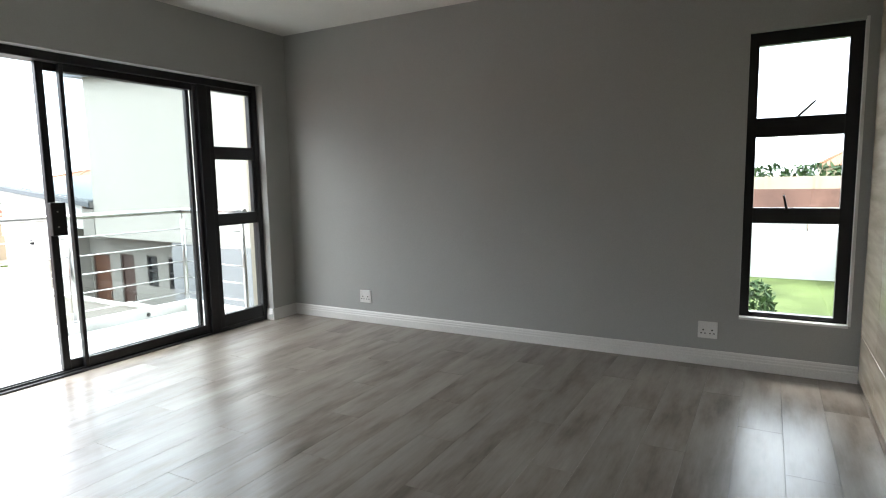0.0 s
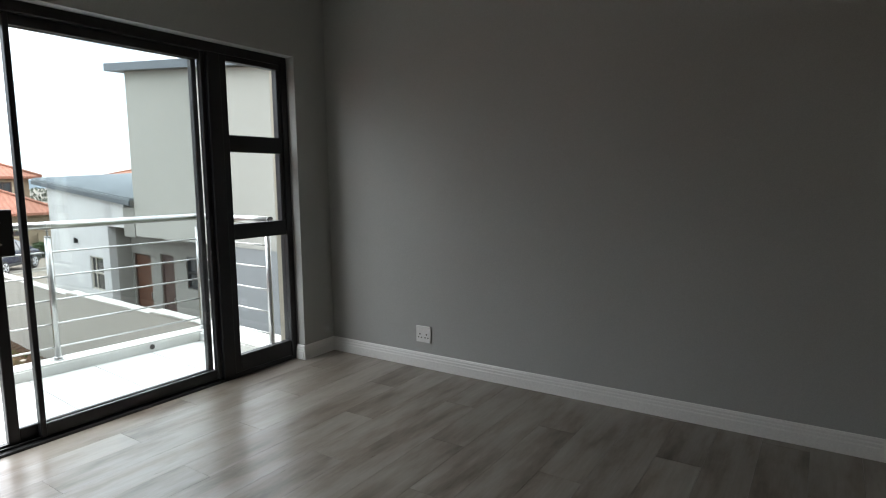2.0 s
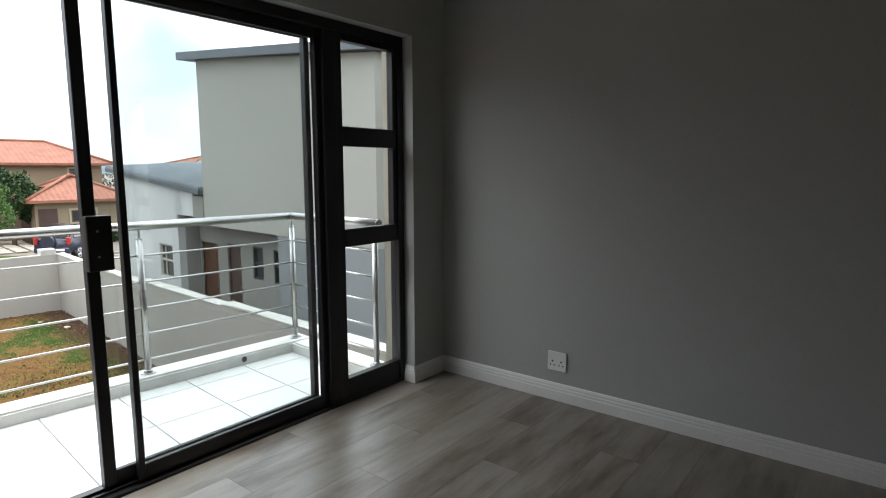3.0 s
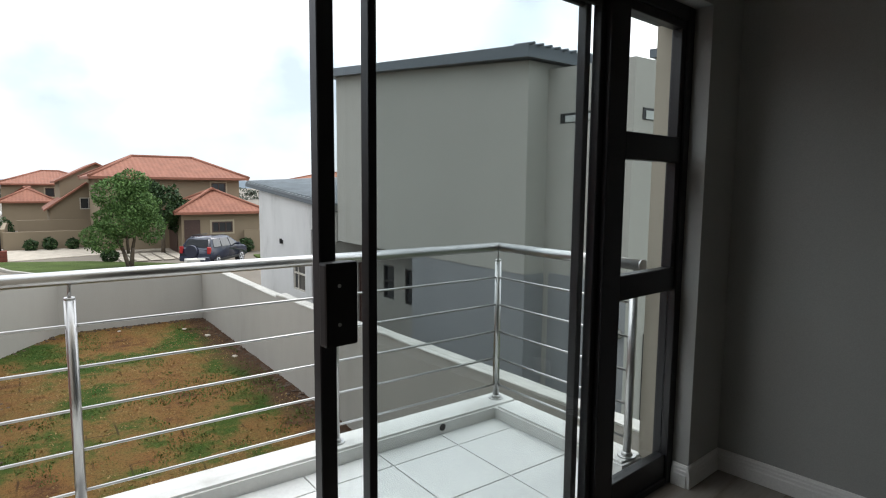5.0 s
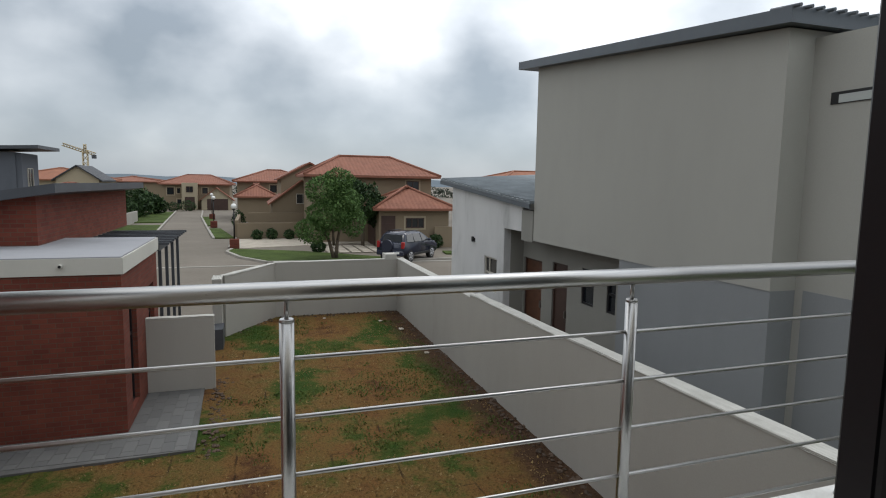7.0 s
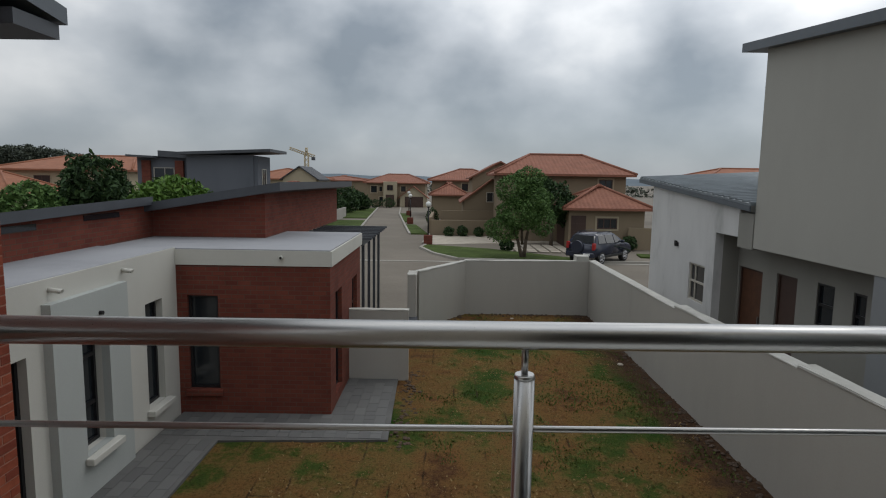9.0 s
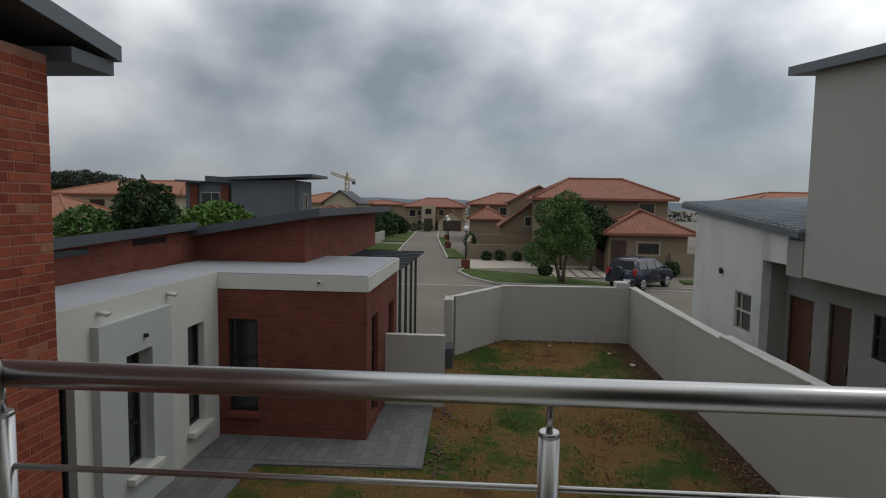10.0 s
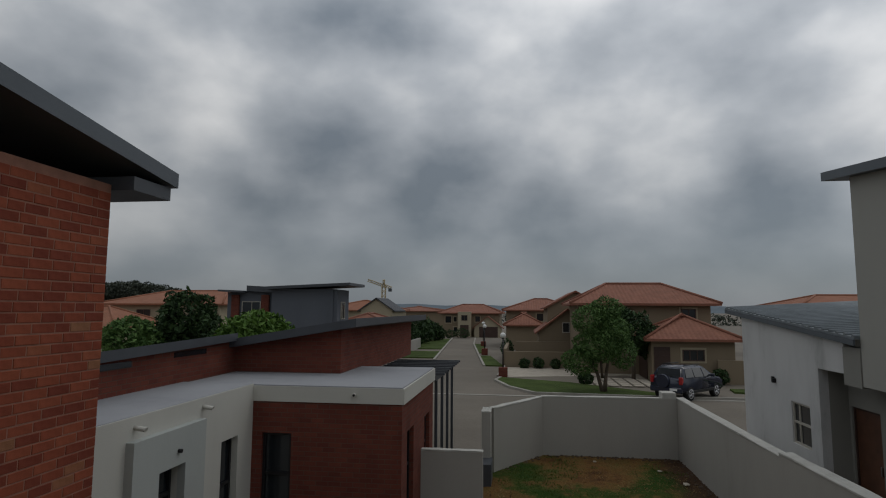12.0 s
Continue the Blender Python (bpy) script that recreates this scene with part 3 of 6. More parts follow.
def window_thing(name, label, face, u0, u1, z0, z1, depth, frame_mat, at=None, bars=(), cols=(), fw=0.05, glass=None, parent=None):
    """A framed window in an opening; face 'x+' etc. is the way it looks, depth the plane of its glass."""
    w = thing(name, label, "window", at) if parent is None else thing(name, "", "", None)
    if parent is not None:
        w.parent = parent
    ax = face[0]
    sg = 1 if face[1] == "+" else -1

    def bx(u_a, u_b, z_a, z_b, d0, d1, bev=0.0):
        lo, hi = sorted((depth + sg * d0, depth + sg * d1))
        return bbox(lo, hi, u_a, u_b, z_a, z_b, bev=bev) if ax == "x" else bbox(u_a, u_b, lo, hi, z_a, z_b, bev=bev)

    fr = bmesh.new()
    for dims in ((u0, u0 + fw, z0, z1), (u1 - fw, u1, z0, z1), (u0 + fw, u1 - fw, z0, z0 + fw), (u0 + fw, u1 - fw, z1 - fw, z1)):
        t = bx(*dims, -0.02, 0.045)
        me = bpy.data.meshes.new("tmp"); t.to_mesh(me); t.free(); fr.from_mesh(me); bpy.data.meshes.remove(me)
    part("window_frame", fr, frame_mat, w)
    for b in bars:
        part("bar", bx(u0 + fw, u1 - fw, b - fw * 0.55, b + fw * 0.55, -0.018, 0.04), frame_mat, w)
    for c in cols:
        part("bar", bx(c - fw * 0.4, c + fw * 0.4, z0 + fw, z1 - fw, -0.016, 0.036), frame_mat, w)
    edges = [z0 + fw, *[v for b in sorted(bars) for v in (b - fw * 0.55, b + fw * 0.55)], z1 - fw]
    for a, b in zip(edges[::2], edges[1::2]):
        part("pane", bx(u0 + fw, u1 - fw, a, b, -0.004, 0.004), glass or M_DGLASS, w)
    return w

# ---- the room ----
XD, YB, XC, YN, H = -3.565, 3.77, 0.87, -2.6, 2.577     # door wall, back wall, wardrobe front, near wall, ceiling
XO = -3.79                                             # outer face of the door wall
XE = 1.52                                              # wall behind the wardrobe
DOOR = (0.62, 3.477, -0.2, 2.10)
WIN = (0.23, 0.808, 0.337, 2.098)
GZ = -3.15                                             # the gardens lie a storey lower

bm = bmesh.new()
wall_with(bm, "y", YN - 0.23, YB + 0.23, XO, XD, GZ - 0.2, 2.9, [(DOOR[0], DOOR[1], -0.075, DOOR[3])])
structure("wall_west", bm, M_WALL, "grey painted wall with a wide sliding door opening", "wall")
bm = bmesh.new()
wall_with(bm, "x", XD, XE + 0.23, YB, YB + 0.23, GZ - 0.2, 2.9, [WIN])
structure("wall_north", bm, M_WALL, "long plain grey painted wall with one narrow window", "wall")
bm = bmesh.new()
wall_with(bm, "x", XD, XE + 0.23, YN - 0.23, YN, GZ - 0.2, 2.9)
structure("wall_south", bm, M_WALL, "plain grey painted wall", "wall")
bm = bmesh.new()
wall_with(bm, "y", YN, YB, XE, XE + 0.23, GZ - 0.2, 2.9)
structure("wall_east", bm, M_WALL, "plain grey painted wall behind the wardrobe", "wall")
structure("ceiling", bbox(XD, XE, YN, YB, H, H + 0.12), M_CEIL, "smooth white painted ceiling", "ceiling")
structure("roof", bbox(XO - 0.1, XE + 0.4, YN - 0.4, YB + 0.4, 2.904, 3.05), M_DARKSHEET, "dark flat roof of the house", "roof")
# outside skin of the house wall beside the balcony
bm = bmesh.new()
wall_with(bm, "y", YN - 0.23, 4.02, XO - 0.02, XO - 0.003, GZ - 0.2, 2.9, [(DOOR[0], DOOR[1], -0.075, DOOR[3])])
structure("wall_outer", bm, M_OURPLASTER, "beige plastered outside wall of the house", "wall")

# skirting boards: a stepped profile
def skirting(bm, a, b, out):
    a, b, o = Vector(a), Vector(b), Vector(out)
    prof = [(0, 0), (0.016, 0), (0.016, 0.055), (0.013, 0.062), (0.013, 0.074), (0.010, 0.080), (0.010, 0.090), (0.005, 0.100), (0, 0.102)]
    rows = [[bm.verts.new(p + o * d + Vector((0, 0, z))) for d, z in prof] for p in (a, b)]
    for k in range(len(prof) - 1):
        bm.faces.new((rows[0][k], rows[1][k], rows[1][k + 1], rows[0][k + 1]))
    bm.faces.new(rows[0]); bm.faces.new(rows[1][::-1])

bm = bmesh.new()
skirting(bm, (XD, YB, 0), (XC, YB, 0), (0, -1, 0))
structure("baseboard", bm, M_TRIM, "white stepped skirting board along the grey wall", "skirting")
bm = bmesh.new()
skirting(bm, (XD, 3.46, 0), (XD, YB, 0), (1, 0, 0))
skirting(bm, (XD, 3.472, 0), (XD - 0.07, 3.472, 0), (0, -1, 0))
skirting(bm, (XD, YN, 0), (XD, DOOR[0], 0), (1, 0, 0))
structure("baseboard", bm, M_TRIM, "white stepped skirting board beside the sliding door", "skirting")

# sliding door: frame, fixed leaf, sliding leaf pushed open, side light with three panes
XF = -3.64
door = tagged(thing("door_1", "charcoal aluminium sliding door, pushed half open", "sliding door"), kind="structure")
def member(name, y0, y1, z0, z1, x0, x1, parent, mat=None, bev=0.003, label=""):
    return part(name, bbox(x0, x1, y0, y1, z0, z1, bev=bev), mat or M_ALU, parent, label)

member("jamb", DOOR[1] - 0.05, DOOR[1], 0.0, DOOR[3], XF - 0.075, XF, door)
part("reveal_lining", bbox(XO - 0.018, XF - 0.079, DOOR[1] - 0.006, DOOR[1] + 0.002, -0.06, DOOR[3]), M_OURPLASTER, door, "beige plastered reveal")
member("jamb", DOOR[0], DOOR[0] + 0.06, 0.0, DOOR[3], XF - 0.13, XF, door)
member("head", DOOR[0] + 0.06, DOOR[1] - 0.05, 2.045, DOOR[3], XF - 0.145, XF, door)
member("mullion", 2.868, 2.955, 0.012, 2.045, XF - 0.075, XF - 0.004, door)
member("track", DOOR[0] + 0.06, 2.868, -0.075, 0.012, XF - 0.148, XF - 0.006, door)
member("track", 2.868, DOOR[1] - 0.05, -0.075, 0.03, XF - 0.148, XF - 0.004, door)
for x in (-3.685, -3.727):
    member("track_rail", DOOR[0] + 0.06, 2.866, 0.012, 0.024, x - 0.004, x + 0.004, door, bev=0.001)
side = part("side_light", bbox(XF - 0.06, XF - 0.012, 2.955, 3.004, 0.03, 2.045, bev=0.003), M_ALU, door)
for y0, y1, z0, z1 in ((3.004, 3.427, 0.03, 0.138), (3.004, 3.427, 0.898, 0.998), (3.004, 3.427, 1.454, 1.56), (3.004, 3.427, 2.01, 2.045), (3.396, 3.427, 0.998, 1.454), (3.396, 3.427, 1.56, 2.01)):
    member("rail", y0, y1, z0, z1, XF - 0.06, XF - 0.012, side)
for y1, z0, z1 in ((3.427, 0.138, 0.898), (3.396, 0.998, 1.454), (3.396, 1.56, 2.01)):
    ob = part("pane", bbox(XF - 0.039, XF - 0.033, 3.004, y1, z0, z1), M_GLASS, side)
    ob.visible_shadow = False

def leaf(name, x, ya, yb, sa, sb, top, foot):
    st = part(name, bbox(x - 0.019, x + 0.019, ya, ya + sa, foot, top, bev=0.003), M_ALU, door)
    member("stile", yb - sb, yb, foot, top, x - 0.019, x + 0.019, st)
    member("rail", ya + sa, yb - sb, foot, foot + 0.062, x - 0.012, x + 0.012, st)
    member("rail", ya + sa, yb - sb, top - 0.05, top, x - 0.012, x + 0.012, st)
    g = part("pane", bbox(x - 0.003, x + 0.003, ya + sa, yb - sb, foot + 0.062, top - 0.05), M_GLASS, st)
    g.visible_shadow = False
    return st

sl = leaf("sliding_leaf", -3.727, 1.716, 2.834, 0.048, 0.032, 2.044, 0.024)
fx = leaf("fixed_leaf", -3.685, 1.838, 2.866, 0.026, 0.03, 2.044, 0.024)
lock = part("lock_box", bbox(-3.708, -3.670, 1.712, 1.806, 0.932, 1.15, bev=0.008, seg=2), M_ALU2, sl, "black plastic lock box")
# lock keeper screws
for z in (0.99, 1.09):
    b2 = bmesh.new(); tube(b2, (-3.671, 1.75, z), (-3.668, 1.75, z), 0.005, 10)
    part("screw", b2, M_STEEL, sl)

# white reveal trim of the window and the window itself
win = tagged(thing("window_1", "tall narrow charcoal window with three panes", "window"), kind="structure")
YW = YB + 0.075
fr = bmesh.new()
for d in ((WIN[0], WIN[0] + 0.052, WIN[2], WIN[3]), (WIN[1] - 0.07, WIN[1], WIN[2], WIN[3]), (WIN[0] + 0.052, WIN[1] - 0.07, WIN[2], WIN[2] + 0.033), (WIN[0] + 0.052, WIN[1] - 0.07, WIN[3] - 0.077, WIN[3])):
    box(fr, d[0], d[1], YW - 0.025, YW + 0.025, d[2], d[3])
part("window_frame", fr, M_ALU, win)
for z0, z1 in ((0.94, 1.036), (1.472, 1.588)):
    part("bar", bbox(WIN[0] + 0.052, WIN[1] - 0.07, YW - 0.028, YW + 0.024, z0, z1, bev=0.003), M_ALU, win)
for z0, z1 in ((0.37, 0.94), (1.036, 1.472), (1.588, WIN[3] - 0.077)):
    g = part("pane", bbox(WIN[0] + 0.052, WIN[1] - 0.07, YW - 0.003, YW + 0.003, z0, z1), M_GLASS, win)
    g.visible_shadow = False
for (x, z, dx, dz) in ((0.50, 1.585, 0.085, 0.085), (0.465, 1.03, -0.018, 0.085)):
    hb = bmesh.new()
    tube(hb, (x, YW - 0.035, z), (x + dx, YW - 0.06, z + dz), 0.008, 8, 0.006)
    tube(hb, (x, YW - 0.028, z - 0.012), (x, YW - 0.045, z - 0.012), 0.014, 10)
    part("window_latch", hb, M_ALU2, win, "black peg latch")
part("window_sill", bbox(WIN[0], WIN[1], YB - 0.004, YW - 0.026, WIN[2] - 0.012, WIN[2] + 0.004), M_TRIM, win, "white painted sill")
part("reveal_lining", bbox(WIN[1] - 0.003, WIN[1] + 0.012, YB - 0.004, YW - 0.026, WIN[2], WIN[3] + 0.012), M_TRIM, win)

# fitted wardrobe
ward = thing("wardrobe", "pale wood-grain fitted wardrobe with glossy flat doors", "wardrobe")
part("plinth", bbox(XC + 0.02, XE - 0.01, YN + 0.9, YB - 0.02, 0.002, 0.10), M_VENEER, ward)
part("carcass", bbox(XC + 0.021, XE - 0.01, YN + 0.9, YB - 0.02, 0.10, 2.55), M_VENEER, ward)
y = YB - 0.022
for k in range(9):
    w = 0.55
    part("door", bbox(XC, XC + 0.019, y - w + 0.002, y - 0.002, 0.305, 2.10, bev=0.0015), M_VENEER, ward)
    part("top_door", bbox(XC, XC + 0.019, y - w + 0.002, y - 0.002, 2.106, 2.545, bev=0.0015), M_VENEER, ward)
    part("drawer_front", bbox(XC, XC + 0.019, y - w + 0.002, y - 0.002, 0.03, 0.299, bev=0.0015), M_VENEER, ward)
    y -= w

# double power sockets
def socket(x, z, w=0.118, h=0.112):
    s = thing("power_socket", "square white double wall socket with two rocker switches", "power socket", pose(x, YB, z), "wall sockets")
    part("plate", bbox(-w / 2, w / 2, -0.010, 0, -h / 2, h / 2, bev=0.004, seg=2), M_PLATE, s)
    for sx in (-0.027, 0.027):
        part("rocker_switch", bbox(sx - 0.008, sx + 0.008, -0.013, -0.0095, 0.022, 0.040, bev=0.001), M_PLATE, s)
        hb = bmesh.new()
        for dx, dz, r in ((0, 0.004, 0.0055), (-0.012, -0.018, 0.0045), (0.012, -0.018, 0.0045)):
            tube(hb, (sx + dx, -0.0112, dz - 0.004), (sx + dx, -0.009, dz - 0.004), r, 10)
        part("socket_holes", hb, M_ALU2, s, "dark pin holes")
    return s

socket(-2.728, 0.232)
socket(0.052, 0.236)

# ---- the balcony, its front turned like the neighbouring plots ----
BAL = pose(-4.765, 3.478, 0.106, 0, 0, -4.3)
BYL, BXE = -3.175, 1.14
bm = bmesh.new()
box(bm, -0.09, BXE, BYL - 0.09, 0.09, -0.35, -0.135)
structure("balcony_slab", bm, M_CURB, "white painted concrete balcony slab", "balcony", BAL)
bm = bmesh.new()
box(bm, -0.09, 0.092, BYL - 0.09, 0.09, -0.135, -0.033)
box(bm, 0.092, 0.975, -0.088, 0.09, -0.135, -0.0335)
box(bm, 0.092, BXE, BYL - 0.09, BYL + 0.09, -0.135, -0.0335)
bmesh.ops.bevel(bm, geom=[e for e in bm.edges if abs(e.verts[0].co.z + 0.033) < 0.002 and abs(e.verts[1].co.z + 0.033) < 0.002], offset=0.012, segments=2, affect="EDGES")
structure("balcony_curb", bm, M_CURB, "low white painted curb round the balcony", "curb", BAL)
drain = bmesh.new()
tube(drain, (0.088, -0.47, -0.070), (0.0945, -0.47, -0.070), 0.02, 14)
tagged(part("drain_hole", drain, M_ALU2), "small round black drain hole in the curb", "drain", kind="structure").matrix_world = BAL

rail = thing("railing", "brushed stainless steel balcony railing with five thin rods", "railing", BAL @ pose(0, 0, -0.034))
def rp(name, bm, label="", parent=None):
    bmesh.ops.translate(bm, verts=bm.verts[:], vec=(0, 0, 0.034))
    return part(name, bm, M_STEEL, parent or rail, label)

ZR, RR = 0.887, 0.0262
def ball(bm, p, r):
    res = bmesh.ops.create_uvsphere(bm, u_segments=20, v_segments=12, radius=r, matrix=Matrix.Translation(p))
    for v in res["verts"]:
        for f in v.link_faces:
            f.smooth = True

b1 = bmesh.new(); tube(b1, (0, BYL, ZR), (0, 0, ZR), RR, 28); ball(b1, (0, BYL, ZR), RR); ball(b1, (0, 0, ZR), RR)
rp("handrail", b1)
b1 = bmesh.new(); tube(b1, (0, 0, ZR), (0.972, 0, ZR), RR, 28); rp("handrail", b1)
b1 = bmesh.new(); tube(b1, (0.972, 0, ZR), (0.979, 0, ZR), RR * 1.04, 28); rp("end_cap", b1)
b1 = bmesh.new(); tube(b1, (0, BYL, ZR), (1.16, BYL, ZR), RR, 28); rp("handrail", b1)
def post(x, y):
    p = bmesh.new()
    tube(p, (x, y, -0.026), (x, y, 0.806), 0.0195, 20)
    tube(p, (x, y, 0.806), (x, y, 0.814), 0.0205, 20, 0.0175)
    o = rp("post", p)
    q = bmesh.new(); tube(q, (x, y, 0.814), (x, y, ZR - RR * 0.8), 0.0065, 12); rp("stem", q, parent=o)
    q = bmesh.new(); tube(q, (x, y, -0.034), (x, y, -0.026), 0.045, 24, 0.042); tube(q, (x, y, -0.026), (x, y, -0.01), 0.028, 20, 0.022); rp("base_plate", q, parent=o)
for x, y in ((0, BYL), (0, -2.14), (0, -1.062), (0, 0), (0.936, 0), (1.0, BYL)):
    post(x, y)
for z in (0.706, 0.543, 0.380, 0.217, 0.054):
    for a, c in (((0, BYL, z), (0, 0, z)), ((0, 0, z), (0.936, 0, z)), ((0, BYL, z), (1.12, BYL, z))):
        q = bmesh.new(); tube(q, a, c, 0.0062, 12); rp("rod", q)

# ---- outside: ground ----
def plate(x0, x1, y0, y1, z, n=1):
    bm = bmesh.new()
    quad(bm, [(x0, y0, z), (x1, y0, z), (x1, y1, z), (x0, y1, z)])
    return bm

structure("ground", plate(-2600, 900, -2000, 2000, GZ - 0.03), M_GROUND, "pale paved street and open ground reaching the horizon", "ground", RL)
def outline(pts, z, thick=0.03):
    bm = bmesh.new()
    top = [bm.verts.new((x, y, z)) for x, y in pts]
    low = [bm.verts.new((x, y, z - thick)) for x, y in pts]
    bm.faces.new(top)
    for k in range(len(pts)):
        bm.faces.new((low[k], low[(k + 1) % len(pts)], top[(k + 1) % len(pts)], top[k]))
    return bm

bm = bmesh.new()
bmesh.ops.create_grid(bm, x_segments=90, y_segments=44, size=0.5)
for v in bm.verts:
    v.co.x, v.co.y = -14.0 + v.co.x * 18.3, 1.1 + v.co.y * 9.0
    v.co.z = GZ + 0.03 * (noise.noise(v.co * 0.9) + 0.6 * noise.noise(v.co * 3.1))
structure("garden_lawn", bm, M_LAWN, "patchy new lawn, green tufts on bare brown soil", "lawn", RL)
# worn soil along the garden walls
bm = bmesh.new()
rng = random.Random(3)
for (ax, ay), (bx_, by_) in (((-23.0, 5.4), (-8.0, 5.4)), ((-23.0, 1.5), (-23.0, 5.4)), ((-22.9, 1.3), (-21.0, 0.0)), ((-17.0, 0.02), (-13.2, 0.02))):
    n = int(math.hypot(bx_ - ax, by_ - ay) * 26)
    for k in range(n):
        t = rng.random()
        r = rng.uniform(0.015, 0.06)
        p = Vector((ax + (bx_ - ax) * t + rng.gauss(0, 0.10), ay + (by_ - ay) * t + rng.gauss(0, 0.10), GZ + 0.006))
        bmesh.ops.create_icosphere(bm, subdivisions=1, radius=r, matrix=Matrix.Translation(p) @ Matrix.Diagonal((1, 1, 0.45, 1)))
soil = tagged(part("soil_clods", bm, M_SOIL), "dark crumbled soil heaped along the garden walls", "soil", kind="stuff")
soil.matrix_world = RL

# grass tufts over the greener patches, crumbs of soil between
def lawn_stuff(seed, n, sel, mat, name, label, cat, h0, h1, w):
    r = random.Random(seed)
    verts, faces = [], []
    while len(faces) < n:
        x, y = r.uniform(-22.9, -5.2), r.uniform(-2.0, 5.3)
        if x < -13.4 and y < 0.1 or x < -21.0 and y < 1.4 - (x + 23.0) * 0.7:
            continue
        if not sel(noise.noise(Vector((x * 0.55, y * 0.55, 1.7))) + 0.5 * noise.noise(Vector((x * 2.1, y * 2.1, 0.4)))):
            continue
        a, h = r.uniform(0, 6.3), r.uniform(h0, h1)
        u = Vector((math.cos(a), math.sin(a), 0)) * w * r.uniform(0.6, 1.4)
        p = Vector((x, y, GZ))
        tip = p + Vector((r.uniform(-0.03, 0.03), r.uniform(-0.03, 0.03), h))
        k = len(verts)
        verts += [p - u, p + u, tip + u * 0.25, tip - u * 0.25]
        faces.append((k, k + 1, k + 2, k + 3))
    me = bpy.data.meshes.new(name)
    me.from_pydata(verts, [], faces)
    me.materials.append(mat)
    ob = tagged(new(name, me), label, cat, kind="stuff")
    ob.matrix_world = RL
lawn_stuff(31, 10000, lambda v: v > 0.16, M_GRASSBLADE, "grass_tufts", "short green grass tufts over the patchy lawn", "grass", 0.015, 0.045, 0.014)
lawn_stuff(32, 9000, lambda v: v < 0.05, M_STRAW, "dry_grass", "dry straw-brown grass on bare soil", "grass", 0.01, 0.03, 0.016)
for k, (x, y, r) in enumerate(((-21.6, 4.6, 0.07), (-20.4, 5.0, 0.09), (-22.4, 2.9, 0.06), (-17.8, 5.05, 0.08), (-9.4, 4.3, 0.05))):
    b = bmesh.new()
    bmesh.ops.create_icosphere(b, subdivisions=1, radius=r, matrix=Matrix.Diagonal((1.4, 1, 0.35, 1)))
    for v in b.verts:
        v.co *= 1 + 0.3 * noise.noise(v.co * 20 + Vector((k, 0, 0)))
    tagged(part("rubble_chip", b, M_STONE), "pale chip of building rubble on the soil", "rubble", "rubble chips").matrix_world = RL @ pose(x, y, GZ + 0.03)

# garden walls
def run_wall(name, a, b, z0, za, zb, t, label, cap=0.03):
    a, b = Vector((*a, 0)), Vector((*b, 0))
    u = (b - a).normalized()
    n = Vector((-u.y, u.x, 0)) * (t / 2)
    bm = bmesh.new()
    lo = [a - n, b - n, b + n, a + n]
    hs = [za, zb, zb, za]
    v0 = [bm.verts.new((p.x, p.y, z0)) for p in lo]
    v1 = [bm.verts.new((p.x, p.y, h)) for p, h in zip(lo, hs)]
    bm.faces.new(v0[::-1]); bm.faces.new(v1)
    for k in range(4):
        bm.faces.new((v0[k], v0[(k + 1) % 4], v1[(k + 1) % 4], v1[k]))
    w = structure(name, bm, M_GWALL, label, "wall", RL)
    c = bmesh.new()
    e = n * 1.04
    lo = [a - e, b - e, b + e, a + e]
    v0 = [c.verts.new((p.x, p.y, h + 0.001)) for p, h in zip(lo, hs)]
    v1 = [c.verts.new((p.x, p.y, h + cap)) for p, h in zip(lo, hs)]
    c.faces.new(v0[::-1]); c.faces.new(v1)
    for k in range(4):
        c.faces.new((v0[k], v0[(k + 1) % 4], v1[(k + 1) % 4], v1[k]))
    bmesh.ops.subdivide_edges(c, edges=c.edges[:], cuts=6, use_grid_fill=True)
    r = random.Random(len(name))
    for v in c.verts:
        v.co += Vector((0, r.uniform(-0.012, 0.012), r.uniform(-0.008, 0.008)))
    part("coping", c, M_COPING, w, "rough pale coping")
    return w

run_wall("garden_wall_back", (-23.22, 1.36), (-23.22, 5.5), GZ - 0.2, -1.37, -1.34, 0.22, "plastered grey-beige garden wall at the street")
run_wall("garden_wall_side", (-23.32, 5.62), (-15.85, 5.62), GZ - 0.2, -1.33, -1.30, 0.23, "plastered boundary wall with a rough pale top")
run_wall("garden_wall_side", (-15.85, 5.62), (-11.6, 5.62), GZ - 0.2, -1.24, -1.17, 0.23, "plastered boundary wall with a rough pale top")
run_wall("garden_wall_side", (-11.6, 5.62), (-4.6, 5.62), GZ - 0.2, -1.13, -0.98, 0.23, "plastered boundary wall with a rough pale top")
run_wall("garden_wall_corner", (-23.22, 1.36), (-20.9, -0.12), GZ - 0.2, -1.39, -1.40, 0.20, "slanting plastered garden wall at the street corner")
run_wall("garden_wall_end", (-20.9, -0.22), (-20.2, -0.22), GZ - 0.2, -1.40, -1.40, 0.24, "short end of the plastered garden wall")
run_wall("gate_wall", (-16.55, -1.40), (-16.55, -0.06), GZ - 0.2, -1.58, -1.58, 0.16, "short plastered screen wall beside the brick house")
pil = structure("wall_pillar", bbox(-23.62, -23.125, 5.08, 5.49, GZ - 0.2, -1.15, bev=0.01), M_COPING, "square plastered pillar at the wall corner", "pillar", RL)
gatebox = bmesh.new()
box(gatebox, -20.3, -19.5, -0.3, -0.05, GZ - 0.1, GZ + 0.55)
tagged(part("meter_box", gatebox, M_FASCIA), "low dark service box behind the screen wall", "box").matrix_world = RL

